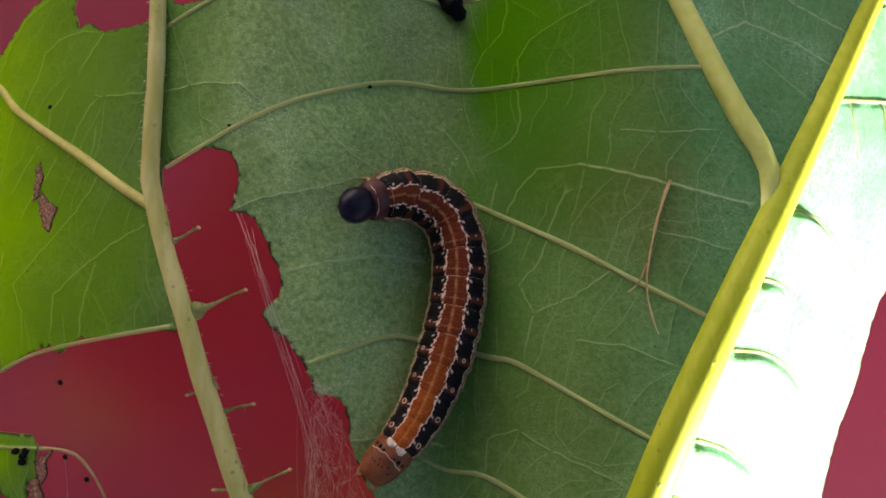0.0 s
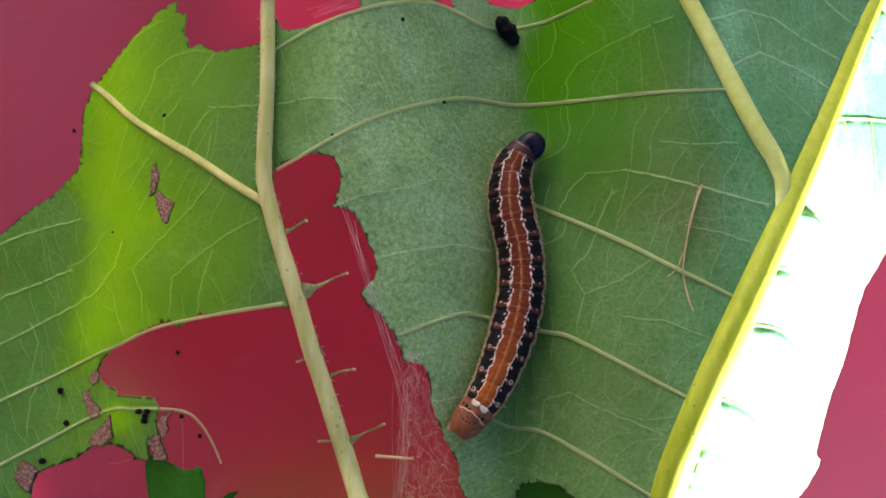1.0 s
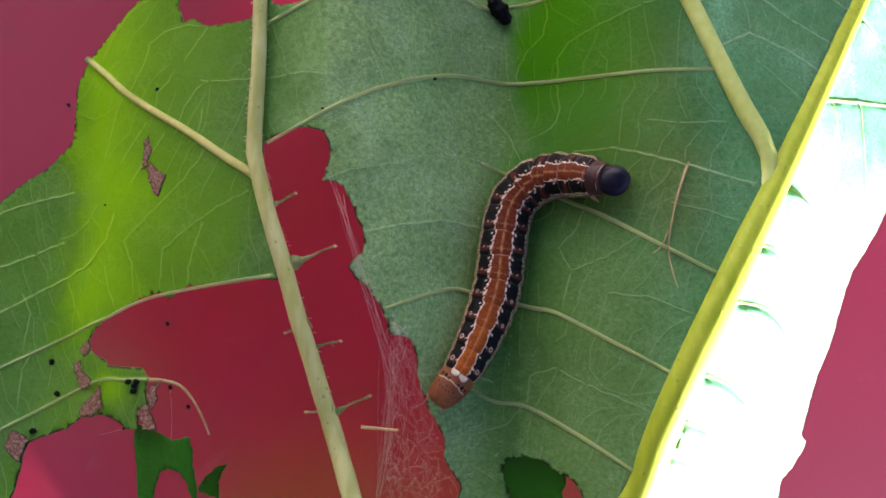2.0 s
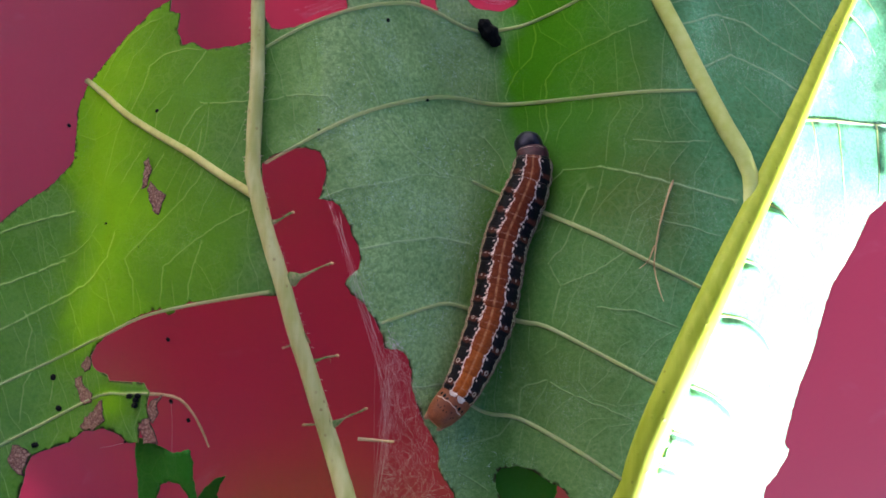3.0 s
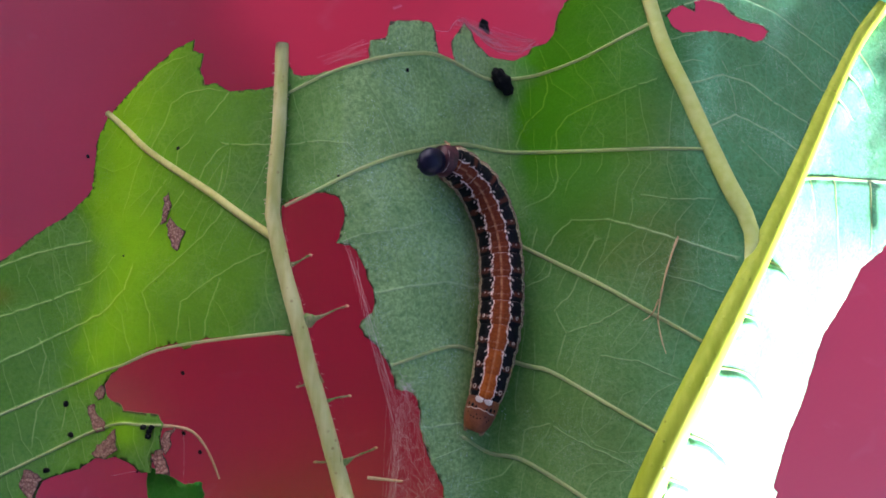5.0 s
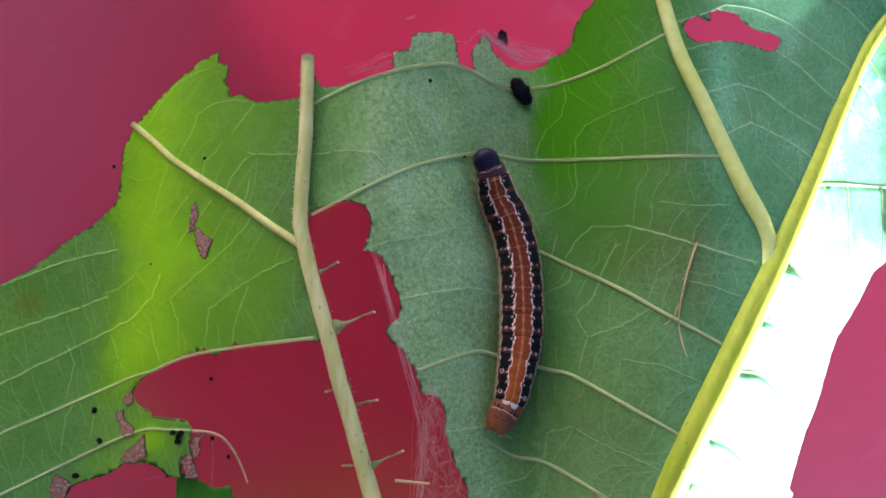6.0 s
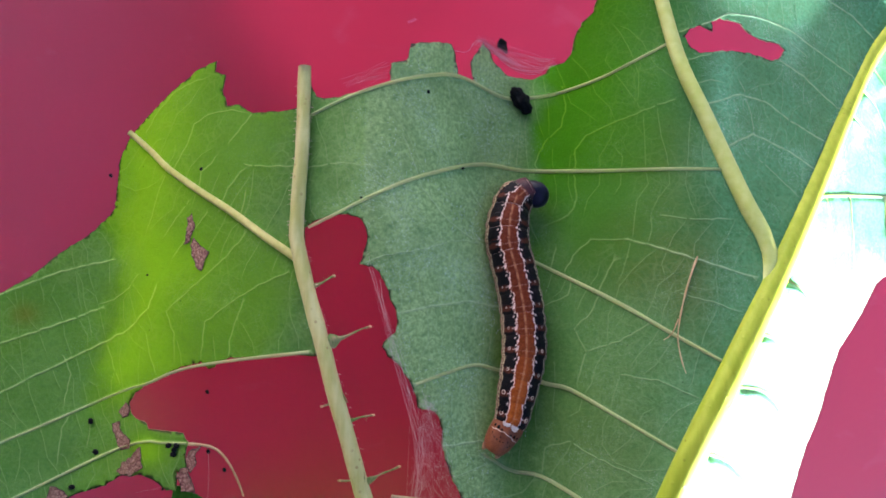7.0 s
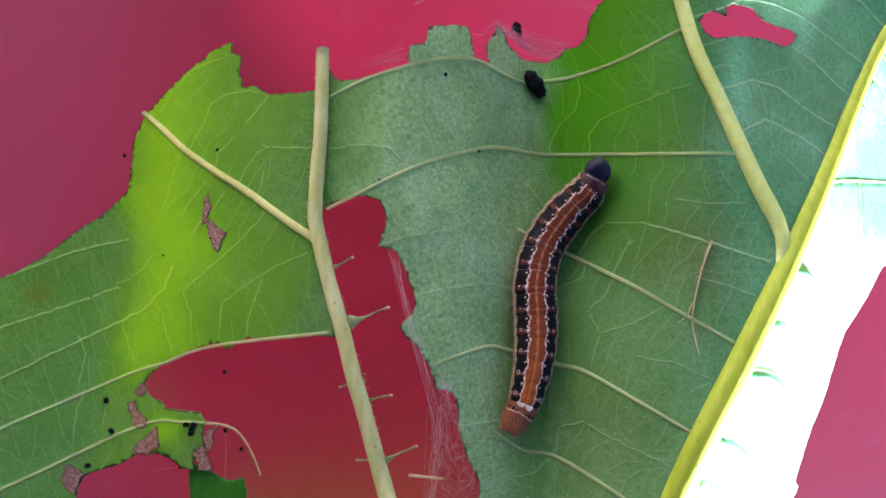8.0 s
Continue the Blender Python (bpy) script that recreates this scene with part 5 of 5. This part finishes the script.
BODY[6.5] = [(-0.2, 15.4), (-1.2, 12.3), (-1.0, 8.7), (0.3, 3.9), (1.3, -0.9), (1.3, -5.0), (0.7, -9.0), (0.0, -13.0), (-1.9, -17.7)]
BODY[6.8] = [(3.0, 11.8), (1.4, 13.0), (-0.5, 11.3), (-1.2, 7.0), (-0.1, 2.8), (1.0, -1.2), (1.3, -5.3), (0.9, -10.0), (0.3, -14.3), (-2.1, -19.5)]
BODY[7.0] = [(3.1, 11.4), (1.9, 13.3), (-0.4, 11.9), (-1.2, 7.4), (0.0, 2.6), (0.9, -2.1), (1.1, -6.8), (0.3, -11.5), (-0.4, -14.8), (-2.5, -18.0)]
BODY[7.2] = [(6.9, 9.7), (4.6, 11.5), (1.9, 11.7), (-0.2, 9.3), (-0.1, 5.0), (1.1, 0.3), (1.4, -4.5), (1.1, -8.5), (0.1, -13.2), (-1.8, -17.8)]
BODY[7.5] = [(10.7, 7.3), (7.7, 7.8), (4.1, 8.1), (1.3, 6.7), (0.2, 3.1), (0.7, -1.0), (1.1, -5.1), (0.8, -9.1), (-0.1, -13.1), (-2.0, -17.7)]
BODY[7.8] = [(12.1, 9.8), (9.2, 8.7), (5.8, 8.3), (2.5, 6.6), (0.6, 3.4), (0.5, -1.1), (0.6, -5.8), (0.2, -10.5), (-0.7, -14.6), (-2.4, -17.9)]
BODY[8.0] = [(7.8, 15.5), (7.0, 12.0), (4.2, 8.4), (1.5, 4.0), (0.5, -0.2), (0.7, -4.3), (0.7, -8.3), (0.1, -12.4), (-0.6, -15.1), (-2.2, -18.1)]
N_SEG = 11
BODY_Z0 = (0.0, -4.0, -2.0)
ROLLS = ((0.0, 5.2, 6.5, 8.0), (8.0, 8.0, 1.0, 4.0))   # seconds; how far the body leans towards the bare rib, in degrees


def ring_radius(s):
    """The body's half width in mm along its length."""
    return 2.64 * min(1.0, 0.68 + 1.35 * s) * (1 - 0.42 * max(0.0, (s - 0.62) / 0.38) ** 1.6)


def barrel(length, r0, r1, seed, sides=32, rings=13, ends=0.86, front=None):
    """One body ring along x, bulging between two creases; ends: how far it narrows at its rear (and, given front, at its fore) end."""
    vs, fs = [], []
    for i in range(rings):
        s = i / (rings - 1)
        x = (s - 0.5) * length
        e = abs(2 * s - 1)
        fold = 1 - (1 - (ends if s < 0.5 or front is None else front)) * e ** 3
        r = (r0 + (r1 - r0) * s) * fold
        for k in range(sides):
            a = 2 * math.pi * k / sides
            cy, cz = math.sin(a), math.cos(a)
            bulge = 1 + (0.05 + 0.02 * math.cos(2 * math.pi * s + seed)) * math.exp(-((abs(a if a < math.pi else a - 2 * math.pi) - 1.5) / 0.35) ** 2)
            w = 1 + 0.02 * noise.noise(Vector((x * 1.6, cy * 2.2 + seed, cz * 2.2)))
            vs.append(np.array((x, cy * r * bulge * w, cz * r * 0.92 * w)) * MM)
    for i in range(rings - 1):
        for k in range(sides):
            a, b = i * sides + k, i * sides + (k + 1) % sides
            fs.append((a, b, b + sides, a + sides))
    fs.append(tuple(range(sides))[::-1])
    fs.append(tuple(range((rings - 1) * sides, rings * sides)))
    return vs, fs


def ring_spot(rad, tube_r):
    vs, fs = [], []
    for i in range(12):
        a = 2 * math.pi * i / 12
        for j in range(5):
            b = 2 * math.pi * j / 5
            r = rad + tube_r * math.cos(b)
            vs.append(np.array((r * math.cos(a), r * math.sin(a), tube_r * math.sin(b))) * MM)
    for i in range(12):
        for j in range(5):
            fs.append((i * 5 + j, i * 5 + (j + 1) % 5, (i + 1) % 12 * 5 + (j + 1) % 5, (i + 1) % 12 * 5 + j))
    return vs, fs


def caterpillar():
    """Builds the pieces along x (head towards +x). Returns (object, start, end) for each."""
    thing = tagged(new("caterpillar"), "orange-brown caterpillar with black flanks, white lines and a black head", "caterpillar")
    thing.location = [c * MM for c in BODY_Z0]
    total = 36.0
    made = []
    # head: a round capsule with two lobes
    hl = lump(1.95, 1.68, 1.4, 2, 0.04, 3)
    hv = []
    for v in hl[0]:
        v = np.array(v)
        v[1] *= 1 + 0.04 * math.sin(v[0] * 900)
        if abs(v[1]) < 0.0004 and v[2] > 0:
            v[2] -= 0.00012 * (1 - abs(v[1]) / 0.0004)
        hv.append(v)
    head = put("head", mesh_of("head", hv, hl[1], M_HEAD), thing, "shiny black head capsule")
    for s in (-1, 1):
        v, f = lump(0.5, 0.35, 0.3, 4, 0.1, 1)
        put("mandible", mesh_of("mandible", [w + np.array((1.15, 0.35 * s, -0.85)) * MM for w in v], f, M_HEAD), head)
    made.append((head, 0.006, 0.098))
    cv, cf = barrel(2.6, 2.0, 1.72, 1, ends=0.92)
    col = put("collar", mesh_of("collar", cv, cf, M_COLLAR), thing, "purplish-brown collar behind the head")
    v, f = tube([(1.05, 1.62 * math.sin(a), 1.50 * math.cos(a)) for a in np.linspace(-1.5, 1.5, 15)], lambda s: 0.055, 5)
    put("collar_line", mesh_of("collar_line", v, f, M_SPOT), col)
    made.append((col, 0.07, 0.125))
    spot = mesh_of("spot", *ring_spot(0.24, 0.06), M_SPOT)
    leg = mesh_of("true_leg", *tube([(0, 0, 0), (0.3, 0.5, -0.5), (0.7, 0.7, -1.1)], lambda s: 0.33 * (1 - 0.75 * s), 7), M_LEG)
    pro = mesh_of("proleg", *tube([(0, 0, 0), (0, 0.25, -0.6), (0, 0.35, -1.15)], lambda s: 0.6 - 0.15 * s, 9), M_LEG)
    a0, a1 = 0.103, 0.895
    for k in range(2 * N_SEG):
        i, rear = divmod(k, 2)
        s0, s1 = a0 + (a1 - a0) * k / (2 * N_SEG), a0 + (a1 - a0) * (k + 1) / (2 * N_SEG)
        L = (s1 - s0) * total * 1.55
        ra, rb = ring_radius(s1), ring_radius(s0)
        vs, fs = barrel(L, ra, rb, 3 + i, ends=0.88 if rear else 0.965, front=0.965 if rear else 0.88)
        seg = put("segment", mesh_of("segment", vs, fs, SKINS[k]), thing)
        rm = (ra + rb) / 2
        if not rear:
            # pale crease at the front edge
            v, f = tube([(L * 0.36, rm * 0.955 * math.sin(a), rm * 0.955 * 0.92 * math.cos(a)) for a in np.linspace(-0.95, 0.95, 15)], lambda s: 0.006 + 0.026 * math.sin(math.pi * s) ** 2, 5)
            put("crease", mesh_of("crease", v, f, M_CREASE), seg)
        for sy in (-1, 1):
            if rear and i > 2:
                ang = 0.86
                o = put("spot", spot, seg)
                o.matrix_basis = Matrix.Translation((0.25 * MM, sy * rm * math.sin(ang) * 1.0 * MM, rm * 0.92 * math.cos(ang) * 1.0 * MM)) @ Euler((-sy * ang, 0, 0)).to_matrix().to_4x4() @ Matrix.Scale(1.0 if i > 8 else (0.75 if i > 6 else 0.45), 4)
            if not rear and i < 3:
                o = put("true_leg", leg, seg)
                o.matrix_basis = Matrix.Translation((0, sy * rm * 0.62 * MM, -rm * 0.62 * MM)) @ Matrix.Diagonal((1, sy, 1, 1))
            elif not rear and 4 < i < 9:
                o = put("proleg", pro, seg)
                o.matrix_basis = Matrix.Translation((0, sy * rm * 0.5 * MM, -rm * 0.6 * MM)) @ Matrix.Diagonal((1, sy, 1, 1))
        made.append((seg, s0, s1))
    tv, tf = barrel(4.6, 1.6, 1.95, 21, ends=0.66, front=0.86)
    tail = put("tail", mesh_of("tail", tv, tf, M_TAIL), thing, "orange-brown tail end with dark dots")

    def on_tail(x, ang, up=0.0):
        r = (1.775 + 0.076 * x) * (1 - (0.34 if x < 0 else 0.14) * abs(x / 2.3) ** 3) + up
        return np.array((x, r * math.sin(ang), 0.92 * r * math.cos(ang)))

    for sy in (-1, 1):
        v, f = lump(0.75, 0.42, 0.5, 6, 0.2, 2)
        put("clasper", mesh_of("clasper", [w + np.array((-1.9, 0.95 * sy, -0.35)) * MM for w in v], f, M_LEG), tail)
        v, f = lump(0.36, 0.52, 0.05, 5, 0.55, 2)
        o = put("tail_mark", mesh_of("tail_mark", [w * np.array((1 + 380 * sy * w[1], 1, 1)) for w in v], f, M_MARK), tail, "white mark before the tail")
        o.matrix_basis = Matrix.Translation(on_tail(1.45, 0.30 * sy) * MM) @ Euler((-sy * 0.30, 0, 0)).to_matrix().to_4x4()
        for fx, ang, k in ((0.55, 0.36, 0.7), (0.62, 0.66, 1.1), (0.66, 1.0, 0.9)):
            v, f = lump(0.24 * k, 0.22 * k, 0.05, 3, 0.25, 1)
            o = put("tail_blotch", mesh_of("tail_blotch", v, f, M_FRASS), tail, "black blotch above the tail")
            o.matrix_basis = Matrix.Translation(on_tail(fx, sy * ang) * MM) @ Euler((-sy * ang, 0, 0)).to_matrix().to_4x4()
    v, f = tube([on_tail(0.30 + 0.10 * math.cos(3 * a) + 0.06 * math.sin(11 * a), a, 0.01) for a in np.linspace(-1.2, 1.2, 41)], lambda s: 0.055, 5)
    put("tail_line", mesh_of("tail_line", v, f, M_SPOT), tail, "wavy white line on the tail")
    dot = mesh_of("tail_dot", *lump(0.10, 0.10, 0.05, 2, 0.1, 1), M_FRASS)
    for k in range(9):
        ang, fx = -0.8 + 0.2 * k + 0.08 * math.sin(5 * k), -0.55 + 0.28 * math.sin(k * 4.1)
        o = put("tail_dot", dot, tail)
        o.matrix_basis = Matrix.Translation(on_tail(fx, ang) * MM) @ Euler((-ang, 0, 0)).to_matrix().to_4x4()
    made.append((tail, 0.885, 1.0))
    return made


def body_poses(made, t):
    """Where each piece lies on the body's line at a time of BODY."""
    pts = spline(BODY[t], 0.25)
    P = np.array(pts)
    d = np.concatenate([[0], np.cumsum(np.linalg.norm(np.diff(P, axis=0), axis=1))])
    d /= d[-1]
    zs = []
    for x, y in P:
        e = 0.6
        sl = (float(height(x + e, y)) - float(height(x - e, y))) / (2 * e)
        zs.append(float(height(x, y)) + 2.35 * math.sqrt(1 + sl * sl))
    zs = np.array(zs)
    ker = np.ones(21) / 21
    zs = np.convolve(np.pad(zs, 10, mode="edge"), ker, mode="valid")
    zs = zs - 0.7 * np.clip((d - 0.75) / 0.25, 0, 1) + 0.7 * np.clip((0.15 - d) / 0.15, 0, 1)

    def at(s):
        return np.array((np.interp(s, d, P[:, 0]), np.interp(s, d, P[:, 1]), np.interp(s, d, zs)))

    out = []
    for ob, s0, s1 in made:
        a, b = at(s0), at(s1)
        x = Vector(a - b).normalized()
        y = Vector((0, 0, 1)).cross(x).normalized()
        z = x.cross(y)
        m = Matrix((x, y, z)).transposed().to_4x4() @ Matrix.Rotation(radians(-np.interp(t, *ROLLS)), 4, "X")
        m.translation = Vector((at((s0 + s1) / 2) - np.array(BODY_Z0)) * MM)
        out.append(m)
    return out


def motions():
    times = sorted(BODY)
    rows = [body_poses(PIECES, t) for t in times]
    for i, (ob, _, _) in enumerate(PIECES):
        walk(ob, [(t, r[i]) for t, r in zip(times, rows)])


setting()
blade_top = leaf()
loose_bits(blade_top)
silk()
PIECES = caterpillar()
motions()
